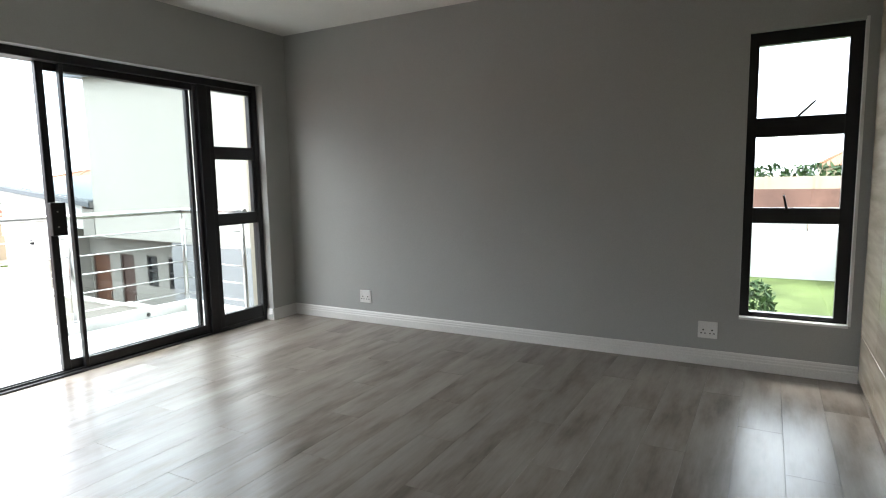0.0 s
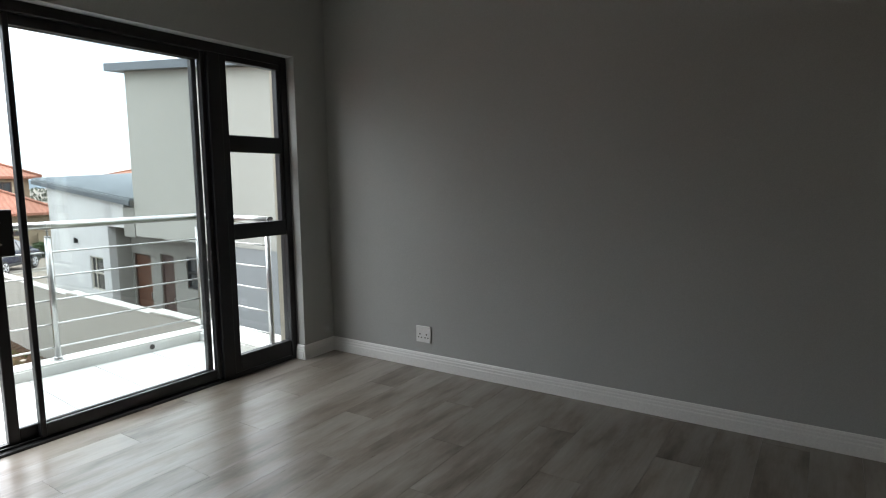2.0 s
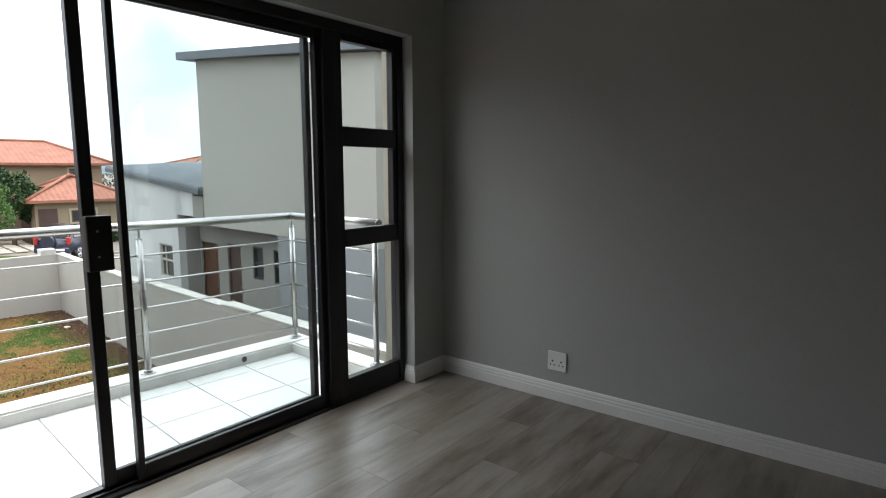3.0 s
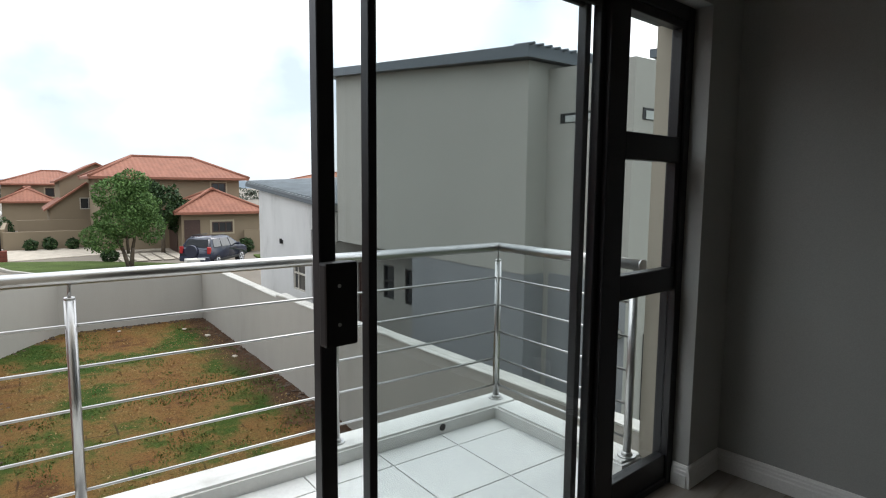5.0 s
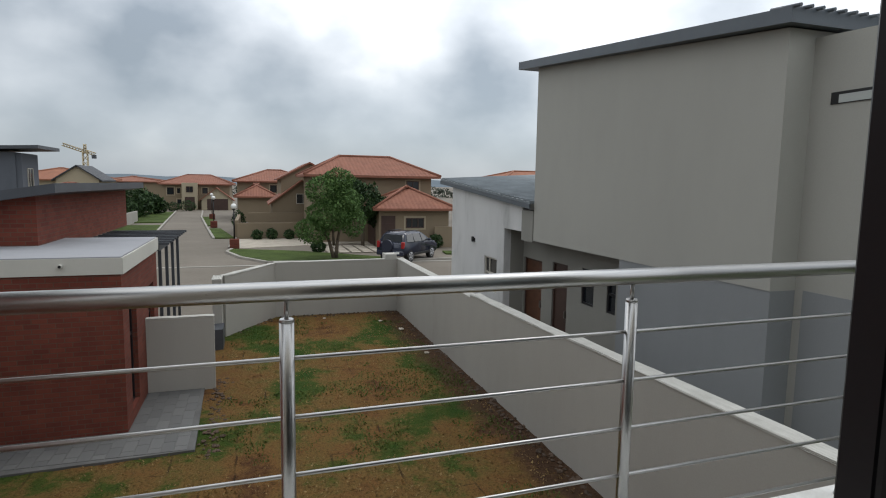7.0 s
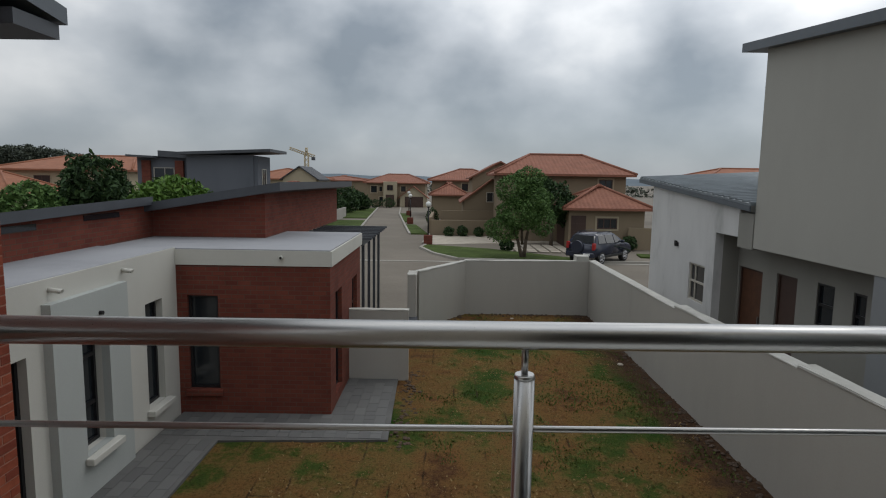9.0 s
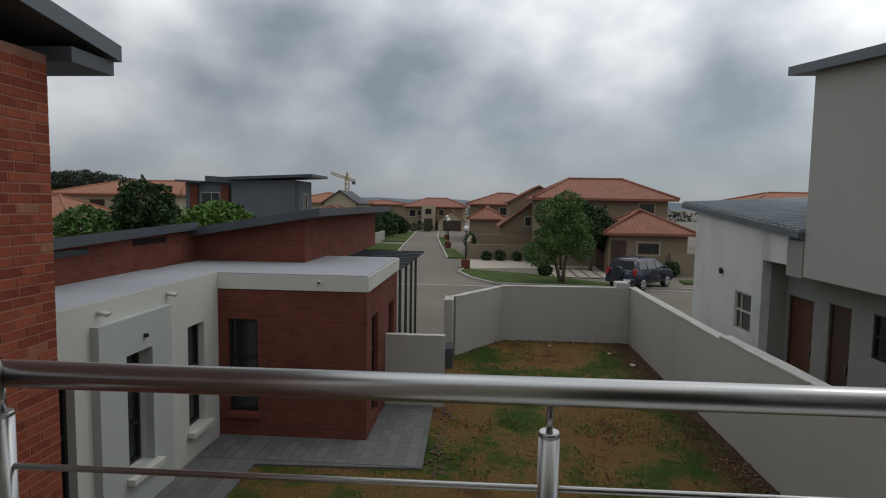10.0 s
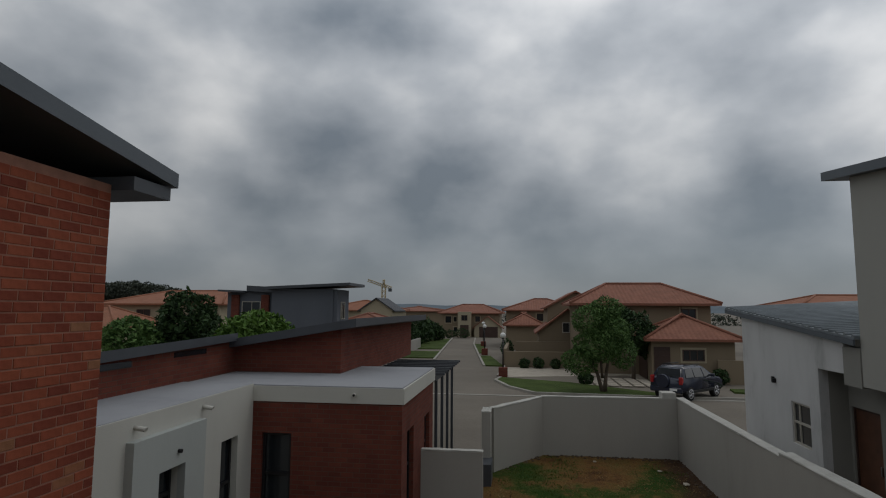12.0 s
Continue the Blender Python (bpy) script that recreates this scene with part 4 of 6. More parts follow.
# paving strip by the annex
pav = structure("pavement", outline([(-7.5, -4.15), (-7.5, -3.04), (-13.28, -3.05), (-13.42, -0.2), (-16.45, -0.28), (-16.45, -1.42), (-14.45, -1.42), (-14.45, -4.15)], GZ + 0.035, 0.06), M_PAVER, "grey paved strip along the house", "paving", RL)

pb = bmesh.new()
for X0, X1, Y0, Y1 in ((-13.3, -7.5, -4.12, -3.08), (-14.42, -13.44, -4.12, -0.26), (-16.4, -14.42, -1.34, -0.28)):
    y, row = Y0, 0
    while y + 0.2 <= Y1 + 0.01:
        x = X0 - (0.2 if row % 2 else 0.0)
        while x < X1 - 0.01:
            a, c = max(x, X0) + 0.004, min(x + 0.4, X1) - 0.004
            if c - a > 0.05:
                box(pb, a, c, y + 0.004, y + 0.196, GZ + 0.03, GZ + 0.043)
            x += 0.4
        y += 0.2
        row += 1
tagged(part("paver", pb, M_PAVERPIECE, pav), kind="stuff")

# ---- brick house with white annex ----
annex = thing("annex_house", "red brick and white plaster house with a flat grey roof", "house", RL)
def hp(name, bm, mat, label="", parent=None):
    return part(name, bm, mat, parent or annex, label)

bm = bmesh.new()
wall_with(bm, "x", -14.45, -7.0, -4.42, -4.20, GZ - 0.1, 0.0, [(-10.61, -9.95, GZ, -0.87), (-13.90, -13.33, -2.62, -0.82), (-12.09, -11.47, -2.53, -0.82)])
hp("wall", bm, M_WHITE, "white plastered wall")
bm = bmesh.new()
wall_with(bm, "x", -12.62, -10.91, -4.20, -4.08, GZ - 0.1, -0.30, [(-12.09, -11.47, -2.53, -0.82)])
hp("panel", bm, M_PANEL, "pale grey raised plaster panel")
bm = bmesh.new()
wall_with(bm, "y", -4.42, -1.37, -14.67, -14.45, GZ - 0.1, -0.31, [(-4.01, -3.44, -2.66, -0.88)])
wall_with(bm, "x", -18.1, -14.67, -1.59, -1.37, GZ - 0.1, -0.31, [(-15.62, -14.95, -2.9, -0.88), (-17.6, -16.9, GZ, -0.95)])
hp("wall", bm, M_BRICKFAR, "red face-brick wall")
bm = bmesh.new()
box(bm, -18.2, -14.43, -6.0, -1.33, -0.31, -0.03)
hp("roof_slab", bm, M_WHITE, "pale plastered slab edge")
bm = bmesh.new()
box(bm, -18.17, -14.45, -5.6, -1.36, -0.029, -0.010)
box(bm, -14.449, -7.0, -5.8, -4.225, -0.10, 0.008)
hp("roof_coating", bm, M_ROOFSLAB, "grey waterproofed flat roof")
# clerestory block and its sheet roof
def sloped_block(x0, x1, y0, y1, z0, tops):
    """A block with a level foot and a sloping top; tops: heights at the corners, anticlockwise from (x0, y0)."""
    bm = bmesh.new()
    c = [(x0, y0), (x1, y0), (x1, y1), (x0, y1)]
    lo = [bm.verts.new((x, y, z0)) for x, y in c]
    hi = [bm.verts.new((x, y, z)) for (x, y), z in zip(c, tops)]
    bm.faces.new(lo[::-1]); bm.faces.new(hi)
    for k in range(4):
        bm.faces.new((lo[k], lo[(k + 1) % 4], hi[(k + 1) % 4], hi[k]))
    return bm
hp("clerestory_wall", sloped_block(-24.6, -16.46, -9.5, -3.17, -0.2, (-0.12, -0.12, 0.955, 0.955)), M_BRICKFAR, "red brick upper wall")
hp("clerestory_wall", sloped_block(-16.459, -7.0, -5.95, -5.62, -0.09, (0.63, 0.42, 0.44, 0.66)), M_BRICKFAR, "red brick upper wall")
hp("roof", slope_roof([(-25.3, -9.8, 0.02), (-16.15, -9.8, 0.02), (-16.15, -2.75, 1.2), (-25.3, -2.75, 1.2)], 0.18), M_FASCIA, "charcoal sloping roof edge")
hp("roof", slope_roof([(-16.2, -9.8, 0.25), (-7.0, -9.8, 0.25), (-7.0, -5.45, 0.62), (-16.2, -5.45, 0.86)], 0.17), M_FASCIA, "charcoal sloping roof edge")
for x in (-14.6, -12.3, -10.2):
    z = 0.44 + (-7.0 - x) * 0.023
    hp("clerestory_window", bbox(x - 0.6, x + 0.5, -5.63, -5.605, z - 0.13, z - 0.03), M_DGLASS)
# windows
def annex_window(face, u0, u1, z0, z1, depth, bars=()):
    return window_thing("window", "", face, u0, u1, z0, z1, depth, M_ALU, parent=annex, bars=bars, fw=0.05)
annex_window("y+", -10.61, -9.95, GZ + 0.05, -0.87, -4.36, (-1.6,))
annex_window("y+", -13.90, -13.33, -2.62, -0.82, -4.36, (-1.6,))
annex_window("y+", -12.09, -11.47, -2.53, -0.82, -4.34, (-1.25, -1.95))
annex_window("x+", -4.01, -3.44, -2.66, -0.88, -14.56, (-1.62,))
annex_window("y+", -15.62, -14.95, -2.9, -0.88, -1.5, (-1.6,))
annex_window("y+", -17.6, -16.9, GZ + 0.05, -0.95, -1.5, (-1.6,))
for dims in ((-13.99, -13.25, -4.2, -4.06, -2.72, -2.62), (-12.18, -11.40, -4.08, -3.96, -2.63, -2.53)):
    hp("window_sill", bbox(*dims, bev=0.01), M_WHITE, "projecting white sill")
hp("window_sill", bbox(-14.45, -14.38, -4.06, -3.38, -2.78, -2.66, bev=0.008), M_BRICKFAR, "brick sill")
for x in (-11.07, -12.71):
    b2 = bmesh.new(); tube(b2, (x, -4.21, -0.14), (x, -4.04, -0.16), 0.032, 14); tube(b2, (x, -4.05, -0.155), (x, -4.035, -0.162), 0.036, 14)
    hp("roof_spout", b2, M_WHITE, "short white overflow pipe")
b2 = bmesh.new(); tube(b2, (-14.43, -2.25, -0.15), (-14.37, -2.25, -0.155), 0.035, 14)
hp("roof_spout", b2, M_WHITE)
b2 = bmesh.new(); tube(b2, (-14.372, -2.25, -0.155), (-14.368, -2.25, -0.155), 0.024, 14)
hp("spout_mouth", b2, M_ALU2)
# wall light on the grey panel
b2 = bmesh.new(); tube(b2, (-11.9, -4.08, -0.62), (-11.9, -4.03, -0.62), 0.03, 12)
tagged(part("wall_lamp", b2, M_ALU2), "small dark round wall lamp", "lamp").matrix_world = RL
# pergola
perg = thing("pergola", "charcoal steel pergola with slats beside the brick house", "pergola", RL)
for x in (-18.6, -19.7, -20.8, -21.9):
    part("post", bbox(x - 0.035, x + 0.035, -1.40, -1.33, GZ, -0.36), M_FASCIA, perg)
for y in (-1.36, -2.6):
    part("beam", bbox(-22.2, -18.3, y - 0.035, y + 0.035, -0.36, -0.22), M_FASCIA, perg)
for k in range(9):
    x = -18.4 - k * 0.45
    part("slat", bbox(x - 0.025, x + 0.025, -3.1, -1.12, -0.218, -0.16), M_FASCIA, perg)

# ---- brick wing of this house ----
PIER_X, PIER_Y = -8.82, -3.0
pier = thing("brick_wing", "red face-brick wing of the house under a dark sloping eave", "house", RL)
bm = bmesh.new(); box(bm, PIER_X, -4.3, -5.2, PIER_Y, GZ - 0.1, 2.55)
part("core_wall", bm, M_MORTAR, pier)
def zr(x):
    return 2.79 + (x + 9.45) * 0.136
part("eave", slope_roof([(-9.45, -5.4, zr(-9.45)), (-4.0, -5.4, zr(-4.0)), (-4.0, -2.73, zr(-4.0)), (-9.45, -2.73, zr(-9.45))], 0.15), M_FASCIA2, pier, "slate-grey roof edge")
bm = bmesh.new()
box(bm, -9.4, PIER_X - 0.013, -5.2, -2.78, 2.50, 2.63)
part("soffit", bm, M_FASCIA, pier, "dark soffit")
lad = thing("ladder", "short metal ladder leaning on the flat roof", "ladder", RL)
for dy in (0.0, 0.35):
    b2 = bmesh.new(); tube(b2, (-10.05, -4.55 - dy, -0.01), (-9.75, -4.75 - dy, 0.75), 0.025, 10); part("stile", b2, M_STEEL, lad)
for k in range(3):
    t = 0.2 + 0.28 * k
    b2 = bmesh.new(); tube(b2, (-10.05 + 0.3 * t, -4.55 - 0.2 * t, 0.76 * t), (-10.05 + 0.3 * t, -4.9 - 0.2 * t, 0.76 * t), 0.015, 8); part("rung", b2, M_STEEL, lad)

# ---- grey neighbour with porch and lean-to ----
nb = thing("neighbour_house", "greige plastered two-storey house with a dark metal roof", "house", RL)
def npart(name, bm, mat, label="", parent=None):
    return part(name, bm, mat, parent or nb, label)
NY = 7.9
bm = bmesh.new()
# main block: upper floor over an open porch
v = [(-17.5, 4.34), (-9.93, 3.52)]
for (xa, za), (xb, zb) in ((v[0], v[1]),):
    lo = [bm.verts.new(p) for p in ((xa, NY, -0.18), (xb, NY, -0.18), (xb, 16.0, -0.18), (xa, 16.0, -0.18))]
    hi = [bm.verts.new(p) for p in ((xa, NY, za), (xb, NY, zb), (xb, 16.0, zb), (xa, 16.0, za))]
    bm.faces.new(lo[::-1]); bm.faces.new(hi)
    for k in range(4):
        bm.faces.new((lo[k], lo[(k + 1) % 4], hi[(k + 1) % 4], hi[k]))
npart("upper_wall", bm, M_GREY)
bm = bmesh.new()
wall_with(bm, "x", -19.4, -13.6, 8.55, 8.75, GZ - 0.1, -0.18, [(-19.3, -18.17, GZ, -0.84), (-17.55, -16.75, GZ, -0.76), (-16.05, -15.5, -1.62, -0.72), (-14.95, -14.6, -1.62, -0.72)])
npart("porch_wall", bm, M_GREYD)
npart("lower_block", bbox(-13.6, -9.93, NY + 0.02, 9.5, GZ - 0.1, -0.18), M_GREYB)
bm = bmesh.new(); box(bm, -13.62, -9.93, NY + 0.012, NY + 0.02, GZ, -0.18); box(bm, -9.79, -8.12, 8.368, 8.378, GZ, -0.16)
npart("lower_wall", bm, M_GREYB, "blue-grey plastered lower storey")
bm = bmesh.new()
lo = [(-9.94, 8.38), (-8.12, 8.38), (-8.12, 15.0), (-9.94, 15.0)]
hh = [3.42, 3.34, 3.34, 3.42]
v0 = [bm.verts.new((p[0], p[1], GZ - 0.1)) for p in lo]
v1 = [bm.verts.new((p[0], p[1], h)) for p, h in zip(lo, hh)]
bm.faces.new(v0[::-1]); bm.faces.new(v1)
for k in range(4):
    bm.faces.new((v0[k], v0[(k + 1) % 4], v1[(k + 1) % 4], v1[k]))
npart("rear_wall", bm, M_GREY)
sw = npart("slot_window", bbox(-9.61, -8.6, 8.365, 8.385, 2.46, 2.62), M_ALU2)
part("pane", bbox(-9.49, -8.6, 8.358, 8.366, 2.47, 2.58), M_PANEL, sw)
sw = npart("slot_window", bbox(-8.125, -8.105, 8.59, 9.06, 2.42, 2.60), M_ALU2)
part("pane", bbox(-8.106, -8.098, 8.66, 9.06, 2.43, 2.56), M_PANEL, sw)
npart("set_back_wall", bbox(-9.9, -8.3, 10.9, 14.9, 3.3, 3.86), M_GREY)
npart("roof", slope_roof([(-9.54, 10.7, 4.02), (-7.7, 10.7, 3.94), (-7.7, 15.6, 3.94), (-9.54, 15.6, 4.02)], 0.16), M_FASCIA2, "slate-blue fascia")
npart("roof", slope_roof([(-18.25, NY - 0.22, 4.60), (-9.72, NY - 0.22, 3.72), (-9.72, 16.3, 3.72), (-18.25, 16.3, 4.60)], 0.20), M_FASCIA2, "slate-blue fascia")
bm = bmesh.new()
tube(bm, (-0.24, 0, 0.025), (0.24, 0, -0.025), 0.026, 8)
rib_mesh = mesh_from("sheet_rib", bm, M_FASCIA2)
for k in range(40):
    rib = new("sheet_rib", rib_mesh)
    rib.parent = nb
    rib.location = (-9.86, NY - 0.18 + k * 0.2, 3.745)
npart("low_dark_door", bbox(-8.13, -8.09, 8.86, 9.9, GZ, -1.0), M_ALU)
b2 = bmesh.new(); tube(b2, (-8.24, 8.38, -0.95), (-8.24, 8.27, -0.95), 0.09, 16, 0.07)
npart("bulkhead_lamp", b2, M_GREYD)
# doors and windows of the porch
for x0, x1, z1, m, lab in ((-19.3, -18.17, -0.84, M_DOORWOOD, "red-brown wooden front door"), (-17.55, -16.75, -0.76, M_DARKDOOR, "dark brown wooden door")):
    d = npart("door", bbox(x0 + 0.05, x1 - 0.05, 8.62, 8.66, GZ, z1 - 0.05, bev=0.004), m, lab)
    part("door_frame", bbox(x0, x0 + 0.05, 8.59, 8.69, GZ, z1), M_DARKDOOR, d)
    part("door_frame", bbox(x1 - 0.05, x1, 8.59, 8.69, GZ, z1), M_DARKDOOR, d)
    part("door_frame", bbox(x0 + 0.05, x1 - 0.05, 8.59, 8.69, z1 - 0.05, z1), M_DARKDOOR, d)
    part("handle", bbox(x1 - 0.16, x1 - 0.12, 8.57, 8.62, GZ + 0.95, GZ + 1.15, bev=0.004), M_STEEL, d)
window_thing("window", "", "y-", -16.05, -15.5, -1.62, -0.72, 8.62, M_ALU, parent=nb, bars=(-1.17,))
window_thing("window", "", "y-", -14.95, -14.6, -1.62, -0.72, 8.62, M_ALU, parent=nb, bars=(-1.17,))
# lean-to with whitewashed wall
lt = thing("lean_to", "whitewashed lean-to with a ribbed grey metal roof", "building", RL)
bm = bmesh.new()
def shz(x):
    return 1.20 + (x + 24.25) * (0.70 - 1.20) / (24.25 - 18.2)
wall_with(bm, "x", -24.25, -19.4, NY, NY + 0.22, GZ - 0.1, 0.02, [(-20.95, -19.92, -2.06, -0.98)])
part("wall", bm, M_SHED, lt)
bm = bmesh.new()
lo = [(-24.25, NY), (-18.2, NY), (-18.2, NY + 0.22), (-24.25, NY + 0.22)]
v0 = [bm.verts.new((px, py, 0.02)) for px, py in lo]
v1 = [bm.verts.new((px, py, shz(px) + 0.03)) for px, py in lo]
bm.faces.new(v0[::-1]); bm.faces.new(v1)
for k in range(4):
    bm.faces.new((v0[k], v0[(k + 1) % 4], v1[(k + 1) % 4], v1[k]))
part("upper_wall", bm, M_SHED, lt)
part("end_wall", bbox(-24.25, -24.03, NY + 0.221, 14.0, GZ - 0.1, 1.05), M_SHED, lt)
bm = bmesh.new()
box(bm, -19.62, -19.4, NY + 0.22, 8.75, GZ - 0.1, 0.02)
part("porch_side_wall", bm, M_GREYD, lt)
zl, zq = 1.50, 0.86
sh = slope_roof([(-25.4, NY - 0.12, zl), (-17.52, NY - 0.12, zq), (-17.52, 14.5, zq + 0.35), (-25.4, 14.5, zl + 0.35)], 0.05)
part("roof", sh, M_SHEET, lt)
part("fascia", slope_roof([(-25.4, NY - 0.14, zl - 0.055), (-17.52, NY - 0.14, zq - 0.055), (-17.52, NY - 0.10, zq - 0.055), (-25.4, NY - 0.10, zl - 0.055)], 0.13), M_FASCIA2, lt)
bm = bmesh.new()
for k in range(25):
    x = -25.25 + k * 0.32
    z = zl + (x + 25.4) / 7.88 * (zq - zl)
    tube(bm, (x, NY - 0.12, z + 0.012), (x, 14.4, z + 0.36), 0.045, 6)
part("sheet_ribs", bm, M_SHEET, lt)
bm = bmesh.new(); box(bm, -18.2, -17.52, NY - 0.02, NY + 0.4, -0.22, 0.62); part("box_gutter", bm, M_GREYD, lt)
window_thing("window", "", "y-", -20.95, -19.92, -2.06, -0.98, NY + 0.08, M_FRAMEW, parent=lt, cols=(-20.6,), bars=(-1.5,))
bm = bmesh.new(); box(bm, -22.02, -21.92, NY - 0.06, NY, -0.60, -0.46); box(bm, -21.90, -21.82, NY - 0.10, NY, -0.62, -0.50)
tagged(part("wall_lamp", bm, M_ALU2), "small black outdoor wall lamp", "lamp").matrix_world = RL

# ---- street: kerbs, lawns, lamps ----
KZ = GZ + 0.07
def green(name, pts, label):
    structure(name, outline(pts, KZ, 0.1), M_GRASS, label, "lawn", RL)
green("verge_1", [(-36.6, 1.4), (-36.2, 8.0), (-37.5, 8.2), (-41.5, 3.6), (-43.4, -0.6), (-42.0, -0.9), (-39.0, 0.0)], "green lawn island with a curved edge")
green("verge_2", [(-38.6, 12.4), (-37.2, 20.0), (-39.0, 20.0), (-40.0, 12.6)], "strip of green lawn")
green("verge_3", [(-51.5, -2.2), (-51.5, -0.8), (-61.0, -2.3), (-61.0, -3.3)], "strip of green lawn beside the street")
green("verge_4", [(-65.0, -3.9), (-65.0, -2.9), (-80.0, -4.4), (-80.0, -5.4)], "strip of green lawn beside the street")
green("verge_5", [(-58.0, -7.2), (-58.0, -11.0), (-66.0, -11.5), (-66.0, -7.9)], "green lawn beside the street")
green("verge_6", [(-70.0, -8.2), (-70.0, -13.0), (-92.0, -14.5), (-92.0, -10.0)], "green lawn beside the street")
def kerb(pts, w=0.18):
    bm = bmesh.new()
    for a, b in zip(pts, pts[1:]):
        a, b = Vector((*a, 0)), Vector((*b, 0))
        n = Vector((-(b - a).y, (b - a).x, 0)).normalized() * w / 2
        lo = [a - n, b - n, b + n, a + n]
        v0 = [bm.verts.new((p.x, p.y, GZ - 0.04)) for p in lo]; v1 = [bm.verts.new((p.x, p.y, KZ + 0.02)) for p in lo]
        bm.faces.new(v1)
        for k in range(4):
            bm.faces.new((v0[k], v0[(k + 1) % 4], v1[(k + 1) % 4], v1[k]))
    structure("kerb", bm, M_KERB, "pale concrete kerb at the street", "kerb", RL)
kerb([(-36.1, 20.0), (-36.2, 8.0), (-36.6, 1.4), (-39.0, -0.05), (-42.0, -0.95), (-43.6, -0.7)])
kerb([(-44.5, -0.9), (-51.4, -0.7)])
kerb([(-51.4, -2.3), (-61, -3.4), (-80, -5.5), (-96, -6.6)])
kerb([(-56, -7.1), (-66, -7.9), (-95, -10.1)])
structure("road_line", outline([(-35.9, -20), (-35.9, 20), (-35.6, 20), (-35.6, -20)], GZ - 0.005, 0.02), M_KERB, "pale flush kerb line across the street mouth", "road", RL)
structure("driveway", outline([(-44.0, -0.6), (-46.5, 8.0), (-45.0, 8.8), (-48.5, 9.0), (-50.8, 4.2), (-50.8, -0.6)], GZ + 0.01, 0.04), M_STONE, "pale paved driveway", "driveway", RL)

def street_lamp(x, y, h):
    s = thing("street_lamp", "black street lamp post with a white globe on a brick plinth", "street lamp", RL @ pose(x, y, GZ), "street lamps")
    part("plinth", bbox(-0.3, 0.3, -0.3, 0.3, 0, 0.62, bev=0.02), M_BRICKFAR, s)
    b = bmesh.new(); tube(b, (0, 0, 0.62), (0, 0, h), 0.055, 12, 0.04); tube(b, (0, 0, h), (0, 0, h + 0.06), 0.1, 12); part("pole", b, M_ALU2, s)
    b = bmesh.new(); ball(b, (0, 0, h + 0.23), 0.19); part("globe", b, M_LAMPGLOBE, s)
street_lamp(-44.3, -0.55, 2.55)
street_lamp(-63.0, -3.0, 2.6)
street_lamp(-76.0, -4.0, 2.6)

# ---- trees ----
def leaf_crown(seed, blobs, n, size, mat_name=None):
    """Small leaves in clumps; blobs: (x, y, z, rx, ry, rz)."""
    r = random.Random(seed)
    verts, faces = [], []
    vol = [b[3] * b[4] * b[5] for b in blobs]
    for k in range(n):
        b = r.choices(blobs, vol)[0]
        while True:
            d = Vector((r.uniform(-1, 1), r.uniform(-1, 1), r.uniform(-1, 1)))
            if 0.15 < d.length < 1:
                break
        d = d.normalized() * (d.length ** 0.4)
        lump = 1 + 0.28 * noise.noise(Vector((d.x * 2.3 + seed, d.y * 2.3, d.z * 2.3 + b[0])))
        p = Vector((b[0] + d.x * b[3] * lump, b[1] + d.y * b[4] * lump, b[2] + d.z * b[5] * lump))
        q = Euler((r.uniform(-1.2, 1.2), r.uniform(-1.2, 1.2), r.uniform(0, 6.3))).to_matrix()
        s = size * r.uniform(0.6, 1.4)
        i = len(verts)
        for c in ((-s, 0, 0), (-0.2 * s, -0.42 * s, 0.1 * s), (s, 0, 0), (-0.2 * s, 0.42 * s, 0.1 * s)):
            verts.append(p + q @ Vector(c))
        faces.append((i, i + 1, i + 2, i + 3))
    me = bpy.data.meshes.new("crown")
    me.from_pydata(verts, [], faces)
    return me


def tree(name, label, at, trunks, blobs, n, size, leaf, seed):
    t = thing(name, label, "tree", at)
    b = bmesh.new()
    for pts, ra, rb in trunks:
        m = len(pts) - 1
        for k in range(m):
            tube(b, pts[k], pts[k + 1], ra + (rb - ra) * k / m, 8, ra + (rb - ra) * (k + 1) / m)
    part("trunk", b, M_BARK, t)
    me = leaf_crown(seed, blobs, n, size)
    me.materials.append(leaf)
    c = new("crown", me)
    c.parent = t
    return t

tree("tree", "leafy green street tree with a forked slim trunk", RL @ pose(-37.6, 5.15, GZ),
     [([(0, 0, 0), (-0.1, -0.25, 1.0), (0.0, -0.75, 2.2)], 0.13, 0.05), ([(0, 0.1, 0), (0.1, 0.2, 1.1), (0, 0.5, 2.6)], 0.13, 0.05), ([(0, 0.0, 0.8), (0.2, -0.1, 2.0), (0.1, -0.1, 3.6)], 0.09, 0.03)],
     [(0, -0.2, 2.6, 1.4, 1.35, 0.9), (0, -1.2, 1.7, 1.1, 1.0, 0.75), (0, 0.5, 3.3, 1.2, 1.1, 1.0), (0, -0.5, 4.0, 1.1, 1.1, 0.85), (0, 0.3, 4.6, 0.9, 0.85, 0.7), (0, 1.1, 2.2, 0.9, 0.75, 0.9)], 15000, 0.082, M_LEAF, 11)
tree("tree", "slim young tree with a leafy top", RL @ pose(-44.2, 8.0, GZ), [([(0, 0, 0), (0, 0.05, 1.8), (0, 0.0, 3.4)], 0.14, 0.05)],
     [(0, 0, 3.2, 1.3, 1.3, 1.3), (0, -0.9, 3.8, 1.0, 1.0, 1.0)], 2500, 0.16, M_LEAFD, 12)
tree("tree", "slim young tree with a leafy top", RL @ pose(-45.0, 9.3, GZ), [([(0, 0, 0), (0, 0.05, 1.4), (0, 0.0, 2.6)], 0.12, 0.04)],
     [(0, 0, 2.4, 1.0, 0.95, 1.2)], 1500, 0.16, M_LEAFD, 13)
